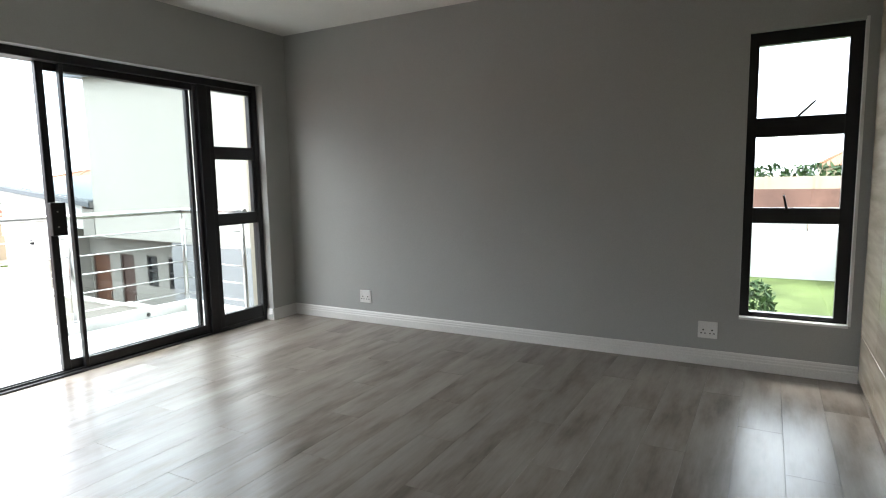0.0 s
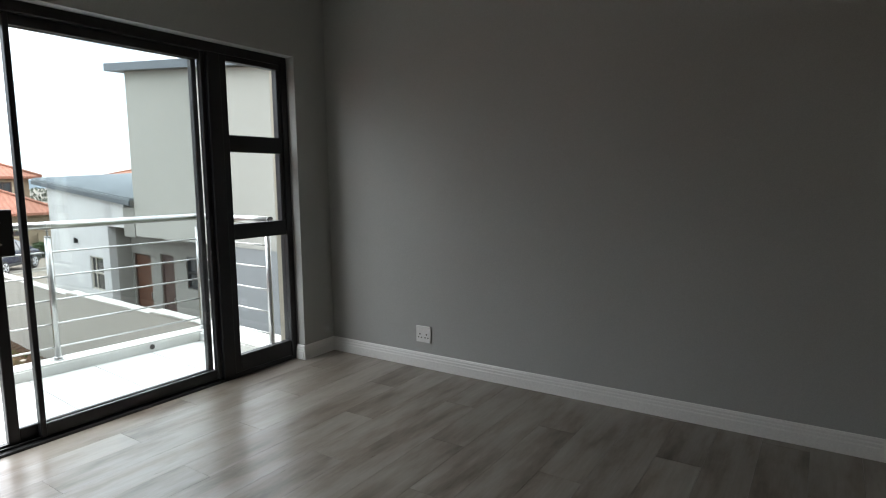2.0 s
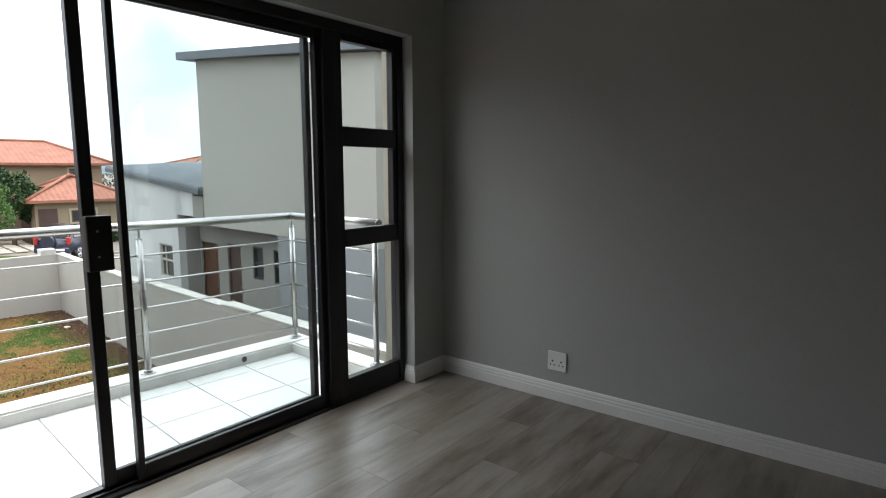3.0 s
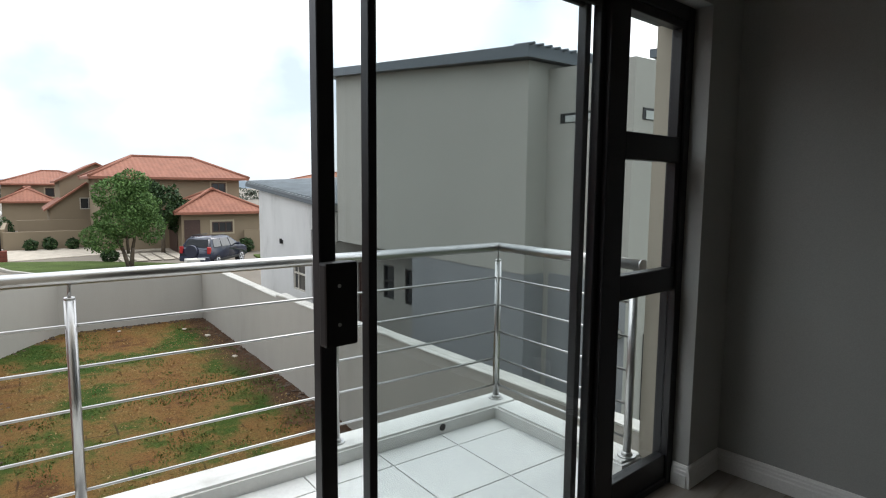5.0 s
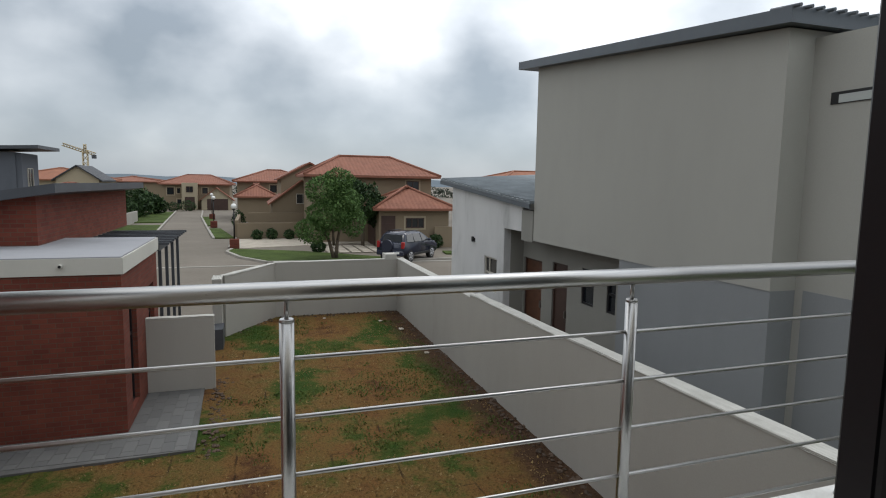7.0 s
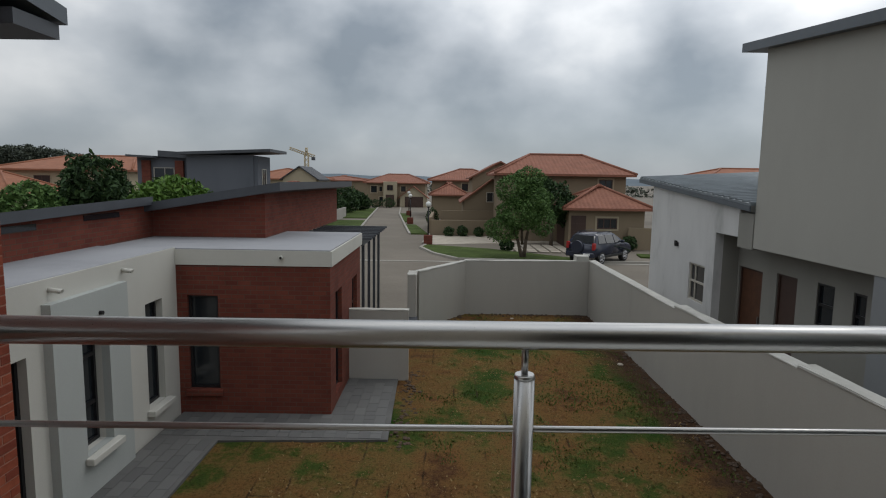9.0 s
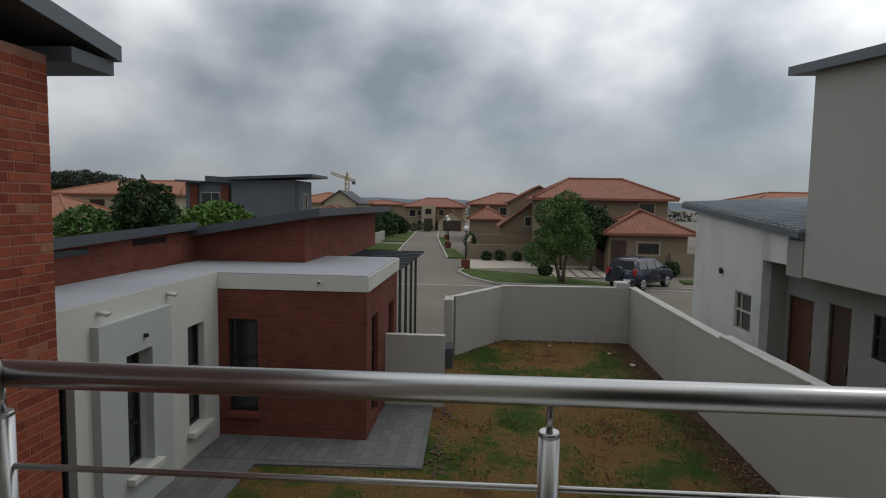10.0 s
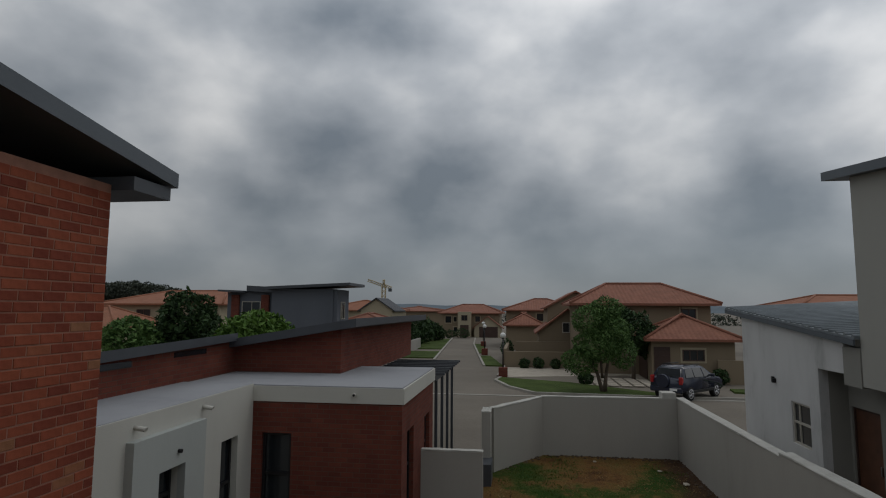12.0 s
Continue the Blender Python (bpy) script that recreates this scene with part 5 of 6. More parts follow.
tree("tree", "dark green garden tree with a dense crown", RL @ pose(-31.0, -15.7, GZ), [([(0, 0, 0), (0.1, 0, 2.0), (0, 0, 4.0)], 0.2, 0.06)],
     [(0, 0, 4.0, 1.4, 1.35, 1.4), (0, -0.5, 3.2, 1.2, 1.2, 1.0), (0, 0.8, 3.4, 1.0, 0.9, 1.0)], 5200, 0.15, M_LEAFD, 14)
tree("tree", "green garden tree with a spreading crown", RL @ pose(-30.0, -18.0, GZ), [([(0, 0, 0), (0.1, 0, 1.6), (0, 0, 3.0)], 0.18, 0.06)],
     [(0, 0, 3.0, 1.3, 1.3, 1.1), (0, 1.0, 2.7, 1.0, 0.9, 0.9)], 3200, 0.15, M_LEAF, 15)
tree("tree", "bright green feathery garden tree", RL @ pose(-28.5, -10.9, GZ), [([(0, 0, 0), (0.1, 0, 1.6), (0, 0, 3.4)], 0.16, 0.06)],
     [(0, 0, 3.4, 1.6, 1.35, 1.0), (0, -0.7, 3.0, 1.2, 1.1, 0.9), (0, 0.9, 3.1, 1.2, 0.9, 0.8)], 3800, 0.15, M_LEAFL, 16)
for x, y, h, s in ((-80.0, -13.0, 3.0, 21), (-86.0, -12.0, 2.6, 22), (-90.0, -14.5, 3.4, 23), (-74.0, -12.5, 2.0, 24)):
    tree("tree", "dark bushy tree by the street", RL @ pose(x, y, GZ), [([(0, 0, 0), (0, 0, h * 0.5)], 0.15, 0.08)],
         [(0, 0, h * 0.62, h * 0.5, h * 0.55, h * 0.42), (0, h * 0.3, h * 0.45, h * 0.4, h * 0.45, h * 0.4)], 1300, 0.24, M_LEAFD, s)
def shrub(x, y, r, h, leaf, seed, at=RL, n=500, label="rounded dark green garden shrub"):
    s = tagged(new("shrub", leaf_crown(seed, [(0, 0, h * 0.5, r, r, h * 0.55)], n, 0.09 + r * 0.04)), label, "shrub")
    s.data.materials.append(leaf)
    s.matrix_world = at @ pose(x, y, GZ)
for k, (x, y, r, h) in enumerate(((-46.6, 10.6, 0.75, 1.3), (-50.4, 0.9, 0.4, 0.7), (-50.4, 2.0, 0.45, 0.8), (-50.3, 3.3, 0.4, 0.7), (-41.0, 4.6, 0.45, 0.7), (-42.5, 12.9, 0.5, 0.9), (-51.2, 5.0, 0.5, 0.9), (-96.0, -8.6, 1.1, 1.5), (-96.0, -10.5, 0.9, 1.2), (-60.5, -0.7, 0.6, 1.7))):
    shrub(x, y, r, h, M_LEAFD, 40 + k)

# ---- tan houses with tiled roofs ----
def house(name, label, x0, x1, y0, y1, eave, ridge, along, wall, roof, over=0.55, inset=None, base=GZ, windows=(), doors=(), at=RL):
    h = thing(name, label, "house", at)
    part("wall", bbox(x0, x1, y0, y1, base - 0.1, eave + 0.02), wall, h)
    bm, (a, b, c) = hip_roof(x0 - over, x1 + over, y0 - over, y1 + over, eave + 0.10, ridge, along, inset)
    r = part("roof", bm, roof, h)
    rb = bmesh.new()
    if along == "y":
        ends = ((c[0], a), (c[1], a), (c[2], b), (c[3], b), (a, b))
    else:
        ends = ((c[0], a), (c[3], a), (c[1], b), (c[2], b), (a, b))
    for p, q in ends:
        tube(rb, Vector(p) + Vector((0, 0, 0.03)), Vector(q) + Vector((0, 0, 0.03)), 0.10, 8)
    part("ridge_tiles", rb, roof, r)
    for face, u0, u1, z0, z1, cols in windows:
        d = {"x+": x1, "x-": x0, "y+": y1, "y-": y0}[face]
        sg = 1 if face[1] == "+" else -1
        w = window_thing("window", "", face, u0, u1, z0, z1, d + sg * 0.02, M_DARKDOOR, parent=h, cols=cols, fw=0.07)
        lo, hi = sorted((d + sg * 0.002, d + sg * 0.03))
        sr = bmesh.new()
        for ua, ub, za, zb in ((u0 - 0.12, u0, z0 - 0.12, z1 + 0.12), (u1, u1 + 0.12, z0 - 0.12, z1 + 0.12), (u0, u1, z0 - 0.12, z0), (u0, u1, z1, z1 + 0.12)):
            if face[0] == "x":
                box(sr, lo, hi, ua, ub, za, zb)
            else:
                box(sr, ua, ub, lo, hi, za, zb)
        part("surround", sr, M_CREAM, w)
    for face, u0, u1, z0, z1, m in doors:
        d = {"x+": x1, "x-": x0, "y+": y1, "y-": y0}[face]
        lo, hi = sorted((d - 0.05, d + 0.04))
        dr = part("door", bbox(lo, hi, u0, u1, z0, z1) if face[0] == "x" else bbox(u0, u1, lo, hi, z0, z1), m, h)
        for k in range(1, 4):
            zz = z0 + (z1 - z0) * k / 4
            part("door_rib", bbox(hi, hi + 0.02, u0, u1, zz - 0.02, zz + 0.02) if face[0] == "x" else bbox(u0, u1, hi, hi + 0.02, zz - 0.02, zz + 0.02), m, dr)
    return h

def gable(name, label, x0, x1, y0, y1, eave, ridge, wall, roof, doors=(), windows=(), over=0.35, base=GZ):
    """A gabled block whose ridge runs along x, gable towards the east."""
    h = thing(name, label, "house", RL)
    ym = (y0 + y1) / 2
    bm = bmesh.new()
    pr = [(y0, base - 0.1), (y1, base - 0.1), (y1, eave), (ym, ridge - 0.12), (y0, eave)]
    f0 = [bm.verts.new((x0, y, z)) for y, z in pr]; f1 = [bm.verts.new((x1, y, z)) for y, z in pr]
    bm.faces.new(f0[::-1]); bm.faces.new(f1)
    for k in range(5):
        bm.faces.new((f0[k], f0[(k + 1) % 5], f1[(k + 1) % 5], f1[k]))
    part("wall", bm, wall, h)
    s = (ridge - eave) / (ym - y0)
    for sg in (-1, 1):
        ye = ym + sg * (ym - y0 + over)
        ze = ridge - s * (ym - y0 + over)
        pts = [(x0 - 0.2, ye, ze), (x1 + 0.3, ye, ze), (x1 + 0.3, ym, ridge), (x0 - 0.2, ym, ridge)]
        part("roof", slope_roof(pts if sg < 0 else [pts[1], pts[0], pts[3], pts[2]], 0.14), roof, h)
    for u0, u1, z0, z1, m in doors:
        part("door", bbox(x1 - 0.05, x1 + 0.04, u0, u1, z0, z1), m, h)
    for u0, u1, z0, z1 in windows:
        window_thing("window", "", "x+", u0, u1, z0, z1, x1 + 0.02, M_FRAMEW, parent=h, cols=((u0 + u1) / 2,), fw=0.07)
    return h

TAN = "tan plastered two-storey house with a terracotta tiled roof"
house("house", TAN, -55.0, -47.5, 4.8, 14.0, 1.78, 3.43, "y", M_TANWALL, M_TILES, 0.6, 3.1, windows=[("x+", 12.0, 13.0, 0.75, 1.5, (12.5,)), ("x+", 6.2, 7.4, 0.4, 1.5, (6.8,))])
house("garage", "tan plastered garage with a low hipped tile roof", -48.0, -43.3, 9.0, 14.1, -0.52, 1.08, "x", M_TANWALL, M_TILES, 0.5, None,
      windows=[("x+", 10.9, 12.25, -1.82, -1.1, (11.35, 11.8))], doors=[("y-", -47.2, -44.6, GZ, -0.9, M_DARKDOOR), ("x+", 9.15, 10.15, GZ, -0.95, M_DARKDOOR)])
gable("house_wing", "tan plastered wing with a steep tiled gable", -62.0, -55.8, 2.2, 7.2, -0.35, 1.5, M_TANWALL, M_TILES, windows=[(4.2, 5.4, -0.6, 0.3)])
gable("house_wing", "tan plastered upper storey with a tiled gable", -66.0, -57.0, 3.0, 8.0, 1.75, 3.1, M_TANWALL, M_TILES)
house("house", TAN, -86.0, -76.0, -1.2, 7.5, 1.25, 2.75, "y", M_TANWALL, M_TILES, 0.5, 4.0, windows=[("x+", 2.5, 3.3, 0.0, 0.9, ())])
house("garage", "tan plastered garage with a hipped tile roof", -76.0, -71.5, -1.0, 2.9, -0.45, 1.0, "y", M_TANWALL, M_TILES, 0.45)
house("house", "tan plastered two-storey house at the end of the street", -112.0, -101.0, -12.7, -3.0, 0.68, 2.2, "y", M_TANWALL, M_TILES, 0.55, 3.6,
      windows=[("x+", -12.0, -11.0, -0.9, 0.2, ()), ("x+", -10.6, -10.1, -0.7, 0.1, ()), ("x+", -7.0, -6.2, -0.7, 0.2, ()), ("x+", -10.6, -10.0, -2.3, -1.6, ())])
gable("garage", "tan plastered garage with a gabled tile roof and brown door", -101.0, -99.0, -7.0, -2.6, -1.4, 0.3, M_CREAM, M_TILES, doors=[(-6.2, -3.2, GZ, -1.45, M_DARKDOOR)])
bm = bmesh.new()
box(bm, -101.0, -99.8, -9.8, -7.6, GZ, 0.95)
porch = tagged(part("entrance_bay", bm, M_CREAM), "cream plastered entrance bay with an upper window", "house")
porch.matrix_world = RL
window_thing("window", "", "x+", -9.2, -8.2, -0.5, 0.4, -99.78, M_DARKDOOR, parent=porch, cols=(-8.7,), fw=0.08)
part("door", bbox(-99.8, -99.76, -9.4, -8.0, GZ, -1.2), M_DARKDOOR, porch)
# low garden walls of the tan houses
structure("low_wall_1", bbox(-51.6, -51.3, -0.6, 4.6, GZ - 0.1, -1.95), M_TANWALL, "low tan plastered garden wall", "wall", RL)
structure("low_wall_2", bbox(-55.5, -55.2, 0.2, 4.8, GZ - 0.1, -1.35), M_TANWALL, "tan plastered garden wall", "wall", RL)
structure("low_wall_3", bbox(-62.0, -51.6, -0.75, -0.5, GZ - 0.1, -1.75), M_TANWALL, "tan plastered garden wall beside the street", "wall", RL)
structure("low_wall_4", bbox(-43.0, -42.8, 12.9, 20.0, GZ - 0.1, -1.7), M_TANWALL, "low tan plastered wall beside the garage", "wall", RL)
bfl = thing("stepping_stones", "pale rectangular stepping stones in dark gravel", "paving", RL @ pose(-43.0, 6.0, GZ))
for i in range(5):
    for j in range(6):
        part("stone", bbox(-1.4 + i * 0.85, -0.75 + i * 0.85, -1.6 + j * 0.75, -1.0 + j * 0.75, 0.0, 0.06, bev=0.01), M_STONE, bfl)
house("house", "tan plastered house with an orange tiled roof", -72.0, -62.0, 26.6, 40.0, 1.7, 2.95, "y", M_TANWALL, M_OTILES, 0.6, 4.0)
house("house", "tan plastered house with an orange tiled roof behind trees", -75.0, -61.0, -43.5, -30.4, 1.72, 3.35, "y", M_CREAM, M_OTILES, 0.6, 3.6,
      windows=[("x+", -39.8, -38.2, 0.0, 1.2, (-39.0,)), ("x+", -36.4, -34.9, 0.0, 1.2, (-35.6,))])
house("house", "low house with an orange hipped roof", -60.0, -52.0, -47.5, -35.5, -0.5, 1.5, "y", M_CREAM, M_OTILES, 0.5, 4.2)
house("house", "small house with an orange tiled roof", -95.0, -85.0, -28.0, -17.5, 1.1, 2.6, "y", M_CREAM, M_OTILES, 0.5)
gable("house", "grey-roofed house with a steep gable", -80.0, -74.0, -19.0, -15.0, 1.4, 2.75, M_CREAM, M_DARKSHEET)
house("house", "low distant house with a tiled roof", -130.0, -118.0, -26.0, -15.0, 0.9, 1.9, "y", M_TANWALL, M_TILES, 0.5)
house("house", "low white-fronted house beside the street", -66.0, -58.0, -17.5, -11.6, -0.35, 0.9, "x", M_CREAM, M_TILES, 0.4, windows=[("x+", -13.4, -12.4, -2.2, -0.9, (-12.9,))])
structure("low_wall_5", bbox(-72.0, -57.0, -11.3, -11.1, GZ - 0.1, -2.0), M_GWALL, "white plastered garden wall beside the street", "wall", RL)
# slate grey modern house
sg_ = thing("modern_house", "slate grey modern house with charcoal mono-pitch roofs", "house", RL)
part("wall", bbox(-48.0, -45.0, -17.6, -12.9, GZ - 0.1, 2.82), M_SLATEWALL, sg_)
part("wall", bbox(-56.0, -46.0, -21.6, -17.6, GZ - 0.1, 2.6), M_SLATEWALL, sg_)
part("roof", slope_roof([(-48.5, -17.9, 2.98), (-44.4, -17.9, 2.98), (-44.4, -11.5, 3.26), (-48.5, -11.5, 3.26)], 0.2), M_FASCIA, sg_)
part("roof", slope_roof([(-57, -19.9, 3.10), (-45.6, -19.9, 3.10), (-45.6, -17.3, 2.96), (-57, -17.3, 2.96)], 0.42), M_FASCIA, sg_)
part("roof", slope_roof([(-57, -22.0, 2.78), (-45.2, -22.0, 2.78), (-45.2, -20.0, 2.70), (-57, -20.0, 2.70)], 0.14), M_FASCIA, sg_)
for y in (-20.9, -18.5):
    part("brick_pier", bbox(-46.0, -45.8, y - 0.3, y + 0.3, 0.0, 2.4), M_BRICKFAR, sg_)
window_thing("window", "", "x+", -20.4, -18.9, 0.8, 1.9, -45.97, M_FRAMEW, parent=sg_, cols=(-19.6,))
part("side_wall", bbox(-47.9, -45.1, -12.9, -12.6, GZ, 2.78), M_SLATEWALL, sg_)
window_thing("window", "", "y+", -46.8, -45.9, 0.6, 1.9, -12.58, M_FRAMEW, parent=sg_, cols=(-46.3,))
# tower crane far off
cr = thing("tower_crane", "faded yellow tower crane above the far roofs", "crane", RL @ pose(-150, -34.5, GZ))
def lattice(a, b, w, n):
    bm = bmesh.new()
    a, b = Vector(a), Vector(b)
    q = (b - a).to_track_quat("Z", "Y")
    c = [Vector((sx * w, sy * w, 0)) for sx, sy in ((-1, -1), (1, -1), (1, 1), (-1, 1))]
    for k in c:
        tube(bm, a + q @ k, b + q @ k, 0.09, 5)
    for s in range(n):
        p, r = a.lerp(b, s / n), a.lerp(b, (s + 1) / n)
        for k in range(4):
            tube(bm, p + q @ c[k], r + q @ c[(k + 1) % 4], 0.06, 4)
    return bm
part("mast", lattice((0, 0, 0), (0, 0, 10.6), 0.45, 9), M_CRANE, cr)
part("jib", lattice((0, 0.2, 10.3), (0, -4.2, 11.8), 0.28, 8), M_CRANE, cr)
part("counter_jib", lattice((0, 0, 10.5), (0, 2.0, 9.8), 0.3, 4), M_CRANE, cr)
part("counterweight", bbox(-0.4, 0.4, 1.3, 2.1, 8.9, 9.7), M_FASCIA, cr)
part("peak", lattice((0, 0, 10.6), (0, 0, 12.0), 0.2, 2), M_CRANE, cr)

# wooded hill and far ridge
hb = [(0, y, 1.0 + 10.0 * math.exp(-((y + 7) / 32.0) ** 2), 6, 8, 3.4) for y in range(-60, 42, 6)]
hill = tagged(new("wooded_hill", leaf_crown(77, hb, 22000, 0.62)), "dark wooded hill behind the roofs", "hill", kind="structure")
hill.data.materials.append(M_HILL)
hill.matrix_world = RL @ pose(-210, -143, GZ)
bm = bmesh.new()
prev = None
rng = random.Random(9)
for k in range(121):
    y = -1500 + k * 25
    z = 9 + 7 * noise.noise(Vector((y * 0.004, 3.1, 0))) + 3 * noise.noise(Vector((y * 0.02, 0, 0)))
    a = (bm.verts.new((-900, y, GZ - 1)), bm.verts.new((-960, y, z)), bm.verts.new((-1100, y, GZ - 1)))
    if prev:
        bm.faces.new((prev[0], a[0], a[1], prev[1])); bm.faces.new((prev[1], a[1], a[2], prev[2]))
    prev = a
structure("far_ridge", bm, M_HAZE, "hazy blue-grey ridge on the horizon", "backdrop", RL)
rb = [(rng.uniform(-4, 4), y, rng.uniform(0.8, 1.6), 5, 7, 2.0) for y in range(-150, 260, 9)]
belt = tagged(new("far_trees", leaf_crown(78, rb, 12000, 0.55)), "belt of far dark trees between roofs", "trees", kind="stuff")
belt.data.materials.append(M_HILL)
belt.matrix_world = RL @ pose(-190, 0, GZ)

# ---- parked car ----
def car(at):
    c = thing("parked_car", "dark navy compact off-road car parked on the drive", "car", at)
    # side profile (x forward), closed, swept across the width with a tumblehome
    prof = [(-2.05, 0.42), (-2.08, 0.75), (-2.02, 1.02), (-1.86, 1.14), (-1.62, 1.60), (-1.35, 1.70), (0.10, 1.68), (0.45, 1.58), (1.05, 1.10), (1.75, 1.00), (2.02, 0.86), (2.08, 0.55), (2.02, 0.38)]
    def sweep(pts, w0, w1, zlow, zhigh):
        bm = bmesh.new()
        rows = []
        for s in (-1, 1):
            row = []
            for x, z in pts:
                t = min(1, max(0, (z - zlow) / (zhigh - zlow)))
                row.append(bm.verts.new((x, s * (w0 + (w1 - w0) * t), z)))
            rows.append(row)
        bm.faces.new(rows[0]); bm.faces.new(rows[1][::-1])
        n = len(pts)
        for k in range(n):
            bm.faces.new((rows[0][k], rows[1][k], rows[1][(k + 1) % n], rows[0][(k + 1) % n]))
        return bm
    b = sweep(prof, 0.90, 0.66, 1.05, 1.70)
    bmesh.ops.bevel(b, geom=b.edges[:], offset=0.05, segments=2, affect="EDGES")
    for f in b.faces:
        f.smooth = True
    part("body", b, M_CARPAINT, c)
    for s in (-1, 1):
        for pts in ([(-1.62, 1.16), (-1.50, 1.55), (-0.85, 1.58), (-0.85, 1.14)], [(-0.78, 1.14), (-0.78, 1.58), (0.02, 1.57), (0.08, 1.12)], [(0.15, 1.12), (0.10, 1.56), (0.38, 1.50), (0.85, 1.12)]):
            bm2 = bmesh.new()
            fs = []
            for x, z in pts:
                t = (z - 1.05) / 0.65
                w = 0.90 + (0.66 - 0.90) * t
                fs.append((bm2.verts.new((x, s * (w + 0.012), z)), bm2.verts.new((x, s * (w - 0.02), z))))
            bm2.faces.new([f[0] for f in fs]); bm2.faces.new([f[1] for f in fs][::-1])
            for k in range(4):
                bm2.faces.new((fs[k][0], fs[(k + 1) % 4][0], fs[(k + 1) % 4][1], fs[k][1]))
            part("side_window", bm2, M_DGLASS, c)
        part("tail_lamp", bbox(-2.09, -1.9, s * 0.80 - 0.09, s * 0.80 + 0.09, 0.82, 1.20, bev=0.03), M_TAIL, c)
        part("door_mirror", bbox(0.75, 0.90, s * 0.98 - 0.10, s * 0.98 + 0.10, 1.08, 1.24, bev=0.03), M_CARPAINT, c)
        b = bmesh.new(); tube(b, (-1.3, s * 0.58, 1.745), (0.2, s * 0.58, 1.735), 0.025, 8); part("roof_rail", b, M_ALU2, c)
        part("wheel_arch_trim", bbox(-1.75, 1.75, s * 0.90 - 0.025, s * 0.90 + 0.025, 0.36, 0.50, bev=0.01), M_ALU2, c)
        for x in (-1.28, 1.32):
            b = bmesh.new(); tube(b, (x, s * 0.66, 0.34), (x, s * 0.915, 0.34), 0.34, 28)
            tyre = part("wheel", b, M_TYRE, c, "black tyre")
            b = bmesh.new(); tube(b, (x, s * 0.91, 0.34), (x, s * 0.925, 0.34), 0.07, 12)
            for k in range(5):
                a = k * 2 * math.pi / 5
                tube(b, (x + 0.05 * math.cos(a), s * 0.922, 0.34 + 0.05 * math.sin(a)), (x + 0.22 * math.cos(a), s * 0.922, 0.34 + 0.22 * math.sin(a)), 0.035, 6)
            for k in range(20):
                a, a2 = k * math.pi / 10, (k + 1) * math.pi / 10
                tube(b, (x + 0.225 * math.cos(a), s * 0.92, 0.34 + 0.225 * math.sin(a)), (x + 0.225 * math.cos(a2), s * 0.92, 0.34 + 0.225 * math.sin(a2)), 0.018, 5)
            part("rim", b, M_RIM, tyre, "silver alloy rim")
    b = bmesh.new()
    quad(b, [(-1.84, -0.70, 1.17), (-1.84, 0.70, 1.17), (-1.655, 0.58, 1.57), (-1.655, -0.58, 1.57)])
    for v in b.verts:
        v.co.x -= 0.03
    bmesh.ops.solidify(b, geom=b.faces[:], thickness=0.02)
    part("rear_window", b, M_DGLASS, c)
    b = bmesh.new(); tube(b, (-2.04, 0.12, 0.95), (-2.24, 0.12, 0.95), 0.36, 28, 0.34); part("spare_wheel_cover", b, M_CARPAINT, c)
    part("rear_bumper", bbox(-2.16, -1.95, -0.88, 0.88, 0.40, 0.68, bev=0.05), M_CARPAINT, c)
    part("number_plate", bbox(-2.175, -2.158, -0.66, -0.26, 0.52, 0.63), M_PLATE, c)
    return c
car(RL @ pose(-36.9, 9.45, GZ, 0, 0, 136))

# ---- beyond the narrow window: rear garden ----
GN = 27.6
structure("rear_lawn", outline([(-6.0, 4.4), (5.0, 4.4), (3.1, GN), (-6.0, GN)], GZ + 0.02, 0.1), M_BACKGRASS, "patchy green back lawn behind a white wall", "lawn")
structure("rear_wall_1", bbox(-9.0, 3.1, GN, GN + 0.23, GZ - 0.1, -1.14), M_PANEL, "white plastered garden wall", "wall")
structure("rear_wall_2", bbox(0.0, 0.23, -19.5, 0.2, GZ - 0.1, -1.14), M_PANEL, "white plastered garden wall", "wall", pose(3.05, GN, 0, 0, 0, 4.0))
structure("rear_wall_3", bbox(0.0, 0.23, 0.26, 12.0, GZ - 0.1, -1.12), M_PANEL, "white plastered boundary wall beside the open plot", "wall", pose(3.1, GN, 0, 0, 0, 3.0))
structure("coping", bbox(-0.03, 0.26, 0.26, 12.0, -1.119, -1.06), M_COPING, "pale coping on the boundary wall", "coping", pose(3.1, GN, 0, 0, 0, 3.0))
structure("rear_wall_4", bbox(-9.0, 2.4, 39.4, 39.63, GZ - 0.1, -0.95), M_PANEL, "white plastered wall of the next garden", "wall")
for x in (0.3, 1.3):
    structure("wall_pier", bbox(x, x + 0.35, 39.2, 39.4, GZ - 0.1, -0.9), M_PANEL, "white plastered wall pier", "wall pier")
shrub(0.2, 15.5, 0.5, 1.7, M_LEAFD, 60, at=Matrix.Identity(4), n=700, label="loose green shrub on the back lawn")
structure("open_plot", slope_roof([(3.6, 28.0, GZ + 0.03), (40.0, 28.0, GZ + 0.03), (40.0, 50.5, -1.2), (2.0, 50.5, -1.2)], 0.3), M_SAND, "sandy open building plot", "ground")
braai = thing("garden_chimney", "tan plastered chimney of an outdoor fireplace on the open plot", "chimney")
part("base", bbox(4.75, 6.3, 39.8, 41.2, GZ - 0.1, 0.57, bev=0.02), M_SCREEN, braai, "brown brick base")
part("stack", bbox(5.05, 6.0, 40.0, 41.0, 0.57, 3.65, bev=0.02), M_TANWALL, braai)
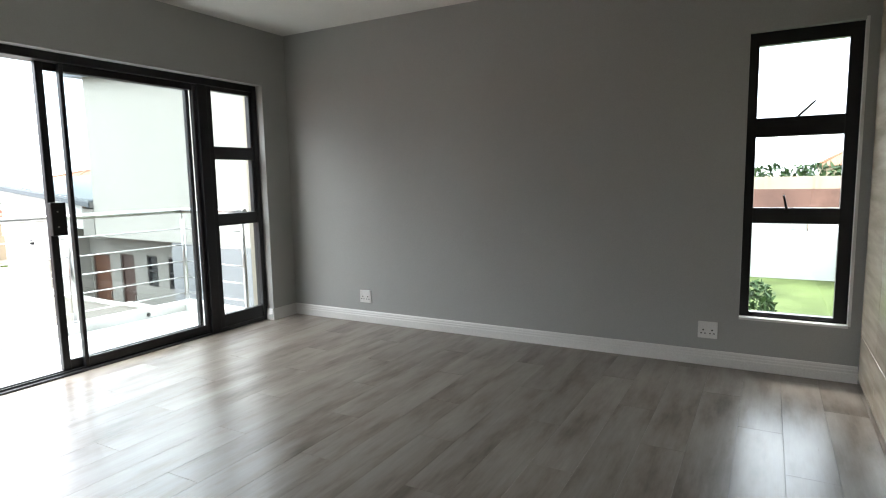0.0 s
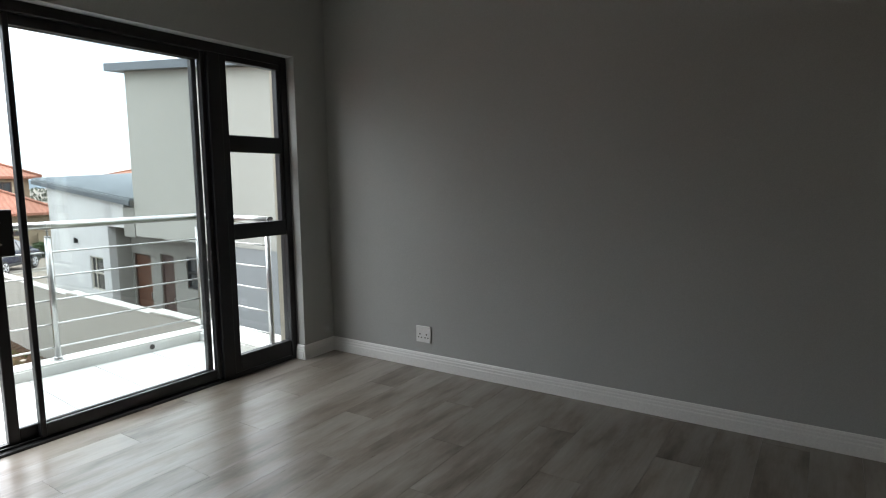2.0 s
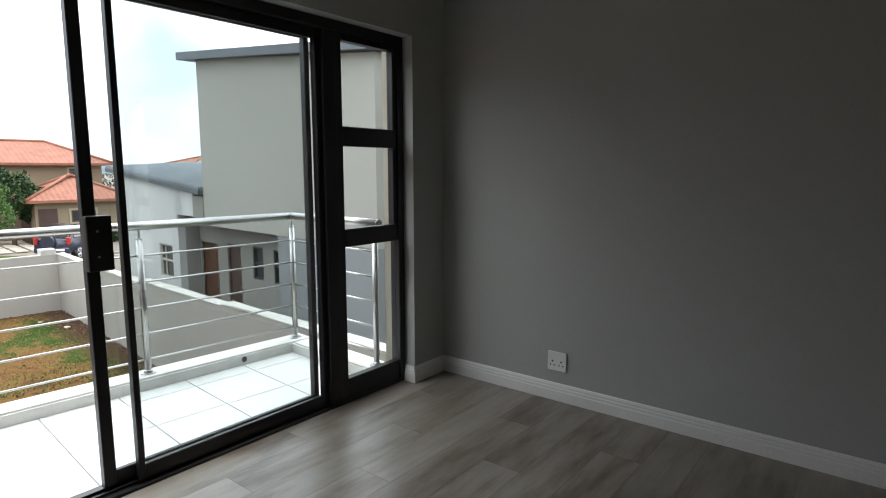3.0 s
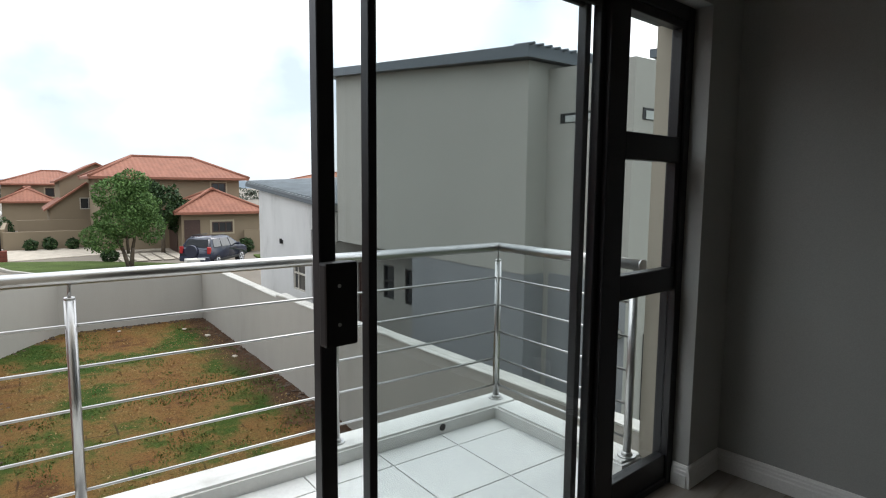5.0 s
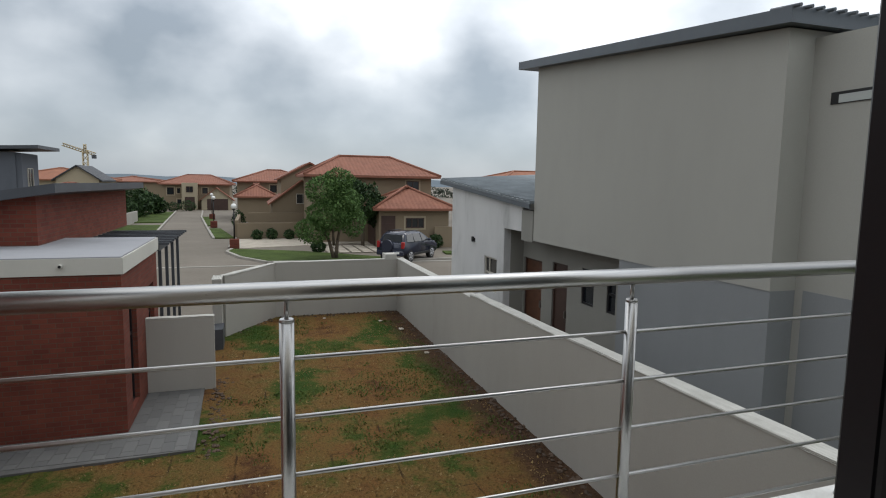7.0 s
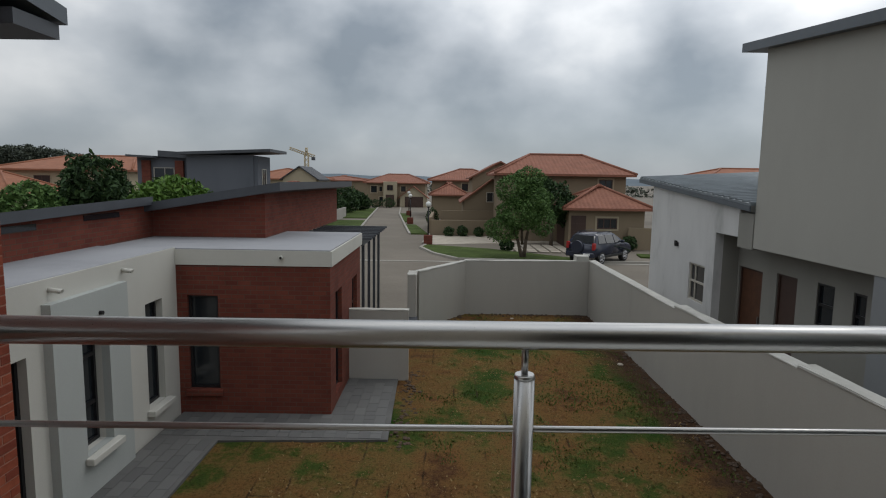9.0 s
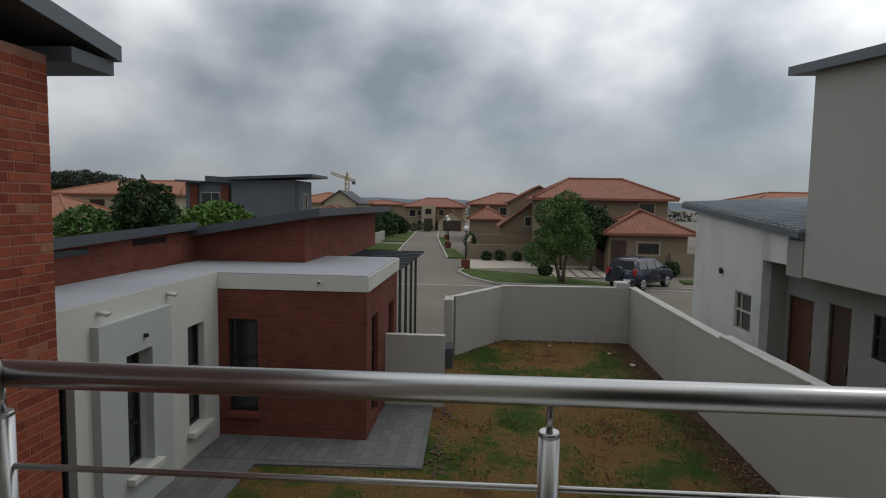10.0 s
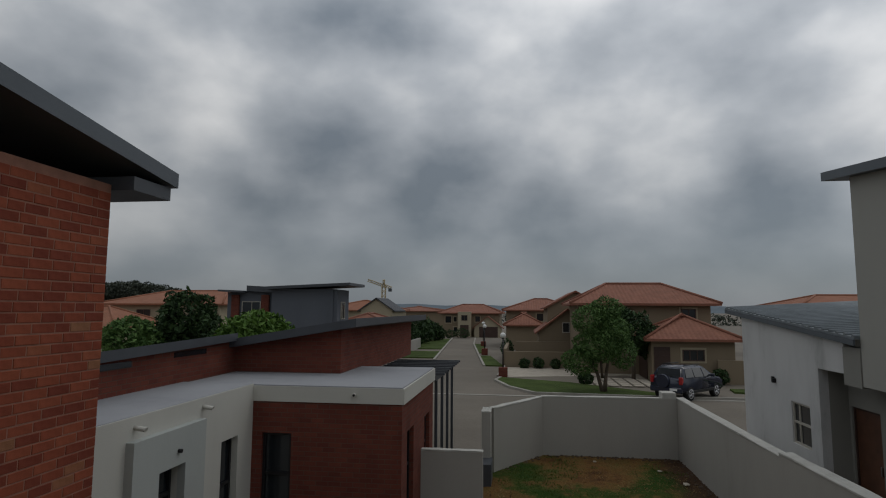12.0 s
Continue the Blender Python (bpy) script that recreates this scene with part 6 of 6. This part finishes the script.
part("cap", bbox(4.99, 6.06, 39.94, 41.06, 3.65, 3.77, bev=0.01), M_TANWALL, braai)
structure("far_fence", bbox(-30, 60, 62, 62.3, GZ - 0.1, 0.95), M_CREAM, "long cream panel fence", "wall")
for k in range(12):
    structure("fence_post", bbox(-20 + k * 4.0, -19.7 + k * 4.0, 61.85, 62.0, GZ - 0.1, 1.05), M_CREAM, "cream fence post", "fence post")
structure("brick_screen", bbox(-6.0, 30, 50.0, 50.3, GZ - 0.1, 0.10), M_SCREEN, "low brown brick wall across the open plot", "wall")
rb = [(x, 0, 3.6, 3.0, 1.5, 1.7) for x in range(-20, 50, 3)]
hd = tagged(new("far_hedge", leaf_crown(90, rb, 5000, 0.4)), "uneven green trees behind the fence", "trees", kind="stuff")
hd.data.materials.append(M_LEAFD)
hd.matrix_world = pose(0, 66, GZ)
house("house", "far house with a long orange tiled roof", 6.0, 26.0, 84.0, 94.0, 2.0, 4.4, "x", M_CREAM, M_OTILES, 0.6, 4.0, at=Matrix.Identity(4))

# ---- pieces: floor planks, balcony tiles, bricks ----
floor = structure("floor", bbox(XF - 0.004, XE, YN, YB, -0.075, -0.004), M_GROUT, "grey-brown wood laminate floor", "floor")
PW, PL = 0.196, 1.285
def plank_mesh(w, l):
    bm = bbox(0.0003, w - 0.0003, 0.0003, l - 0.0003, -0.006, 0.0, bev=0.0007)
    return mesh_from("plank", bm, M_FLOOR)
whole = plank_mesh(PW, PL)
x, row = XF - 0.004, 0
while x < XC + 0.02:
    y = YN - (row * 0.437) % PL
    while y < YB:
        a, b = max(y, YN), min(y + PL, YB)
        if b - a > 0.02:
            w = min(PW, XC + 0.02 - x)
            me = whole if (b - a > PL - 1e-6 and w > PW - 1e-6) else plank_mesh(w, b - a)
            ob = new("plank", me)
            ob.parent = floor
            ob.location = (x, a, 0)
        y += PL
    x += PW
    row += 1
# the door's threshold stays behind the planks
bfloor = structure("balcony_floor", bbox(0.092, BXE, BYL + 0.09, -0.088, -0.135, -0.1125), M_GROUT, "pale square floor tiles with grey joints", "floor", BAL)
xs = [0.092, 0.25, 0.65, BXE]
ys = [BYL + 0.09] + [-0.485 - 0.395 * k for k in range(7, -1, -1)] + [-0.088]
for x0, x1 in zip(xs, xs[1:]):
    for y0, y1 in zip(ys, ys[1:]):
        part("tile", bbox(x0 + 0.003, x1 - 0.003, y0 + 0.003, y1 - 0.003, -0.122, -0.107, bev=0.0015), M_TILE, bfloor)

# brick wing of the house: each brick of the corner, joined bricks behind
def brick_mesh(l):
    return mesh_from("brick", bbox(0, l, -0.02, 0.0, 0, 0.073, bev=0.003), M_BRICK)
BL, BH, JT = 0.222, 0.085, 0.010
bricks = {l: brick_mesh(l) for l in (0.106, 0.148, 0.190, BL)}
rng = random.Random(5)
count = 0
rest = bmesh.new()
for c in range(66):
    z = GZ + 0.02 + c * BH
    near = -1.2 < z
    x = PIER_X
    k = 0
    while x < -4.4:
        l = BL
        if k == 0:
            l = rng.choice((0.106, 0.148)) if c % 2 else rng.choice((0.190, BL, BL))
        elif rng.random() < 0.06:
            l = 0.148
        if z + 0.08 > zr(x) - 0.15:
            pass
        elif near and x < PIER_X + 1.0:
            ob = new("brick", bricks[l])
            ob.parent = pier
            ob.location = (x, PIER_Y + 0.0035 + rng.uniform(-0.0015, 0.0015), z + rng.uniform(-0.001, 0.001))
            ob.rotation_euler = (0, 0, rng.uniform(-0.009, 0.009))
            count += 1
        else:
            box(rest, x, x + l, PIER_Y - 0.008, PIER_Y + 0.0035, z, z + 0.073)
        x += l + JT
        k += 1
    for j in range(4):     # the end face
        y0 = PIER_Y - 0.02 - j * (BL + JT) - (0.116 if c % 2 == 0 else 0)
        if z < 2.3:
            box(rest, PIER_X - 0.012, PIER_X + 0.01, y0 - BL, y0, z, z + 0.073)
tagged(part("brickwork", rest, M_BRICK, pier), kind="stuff")
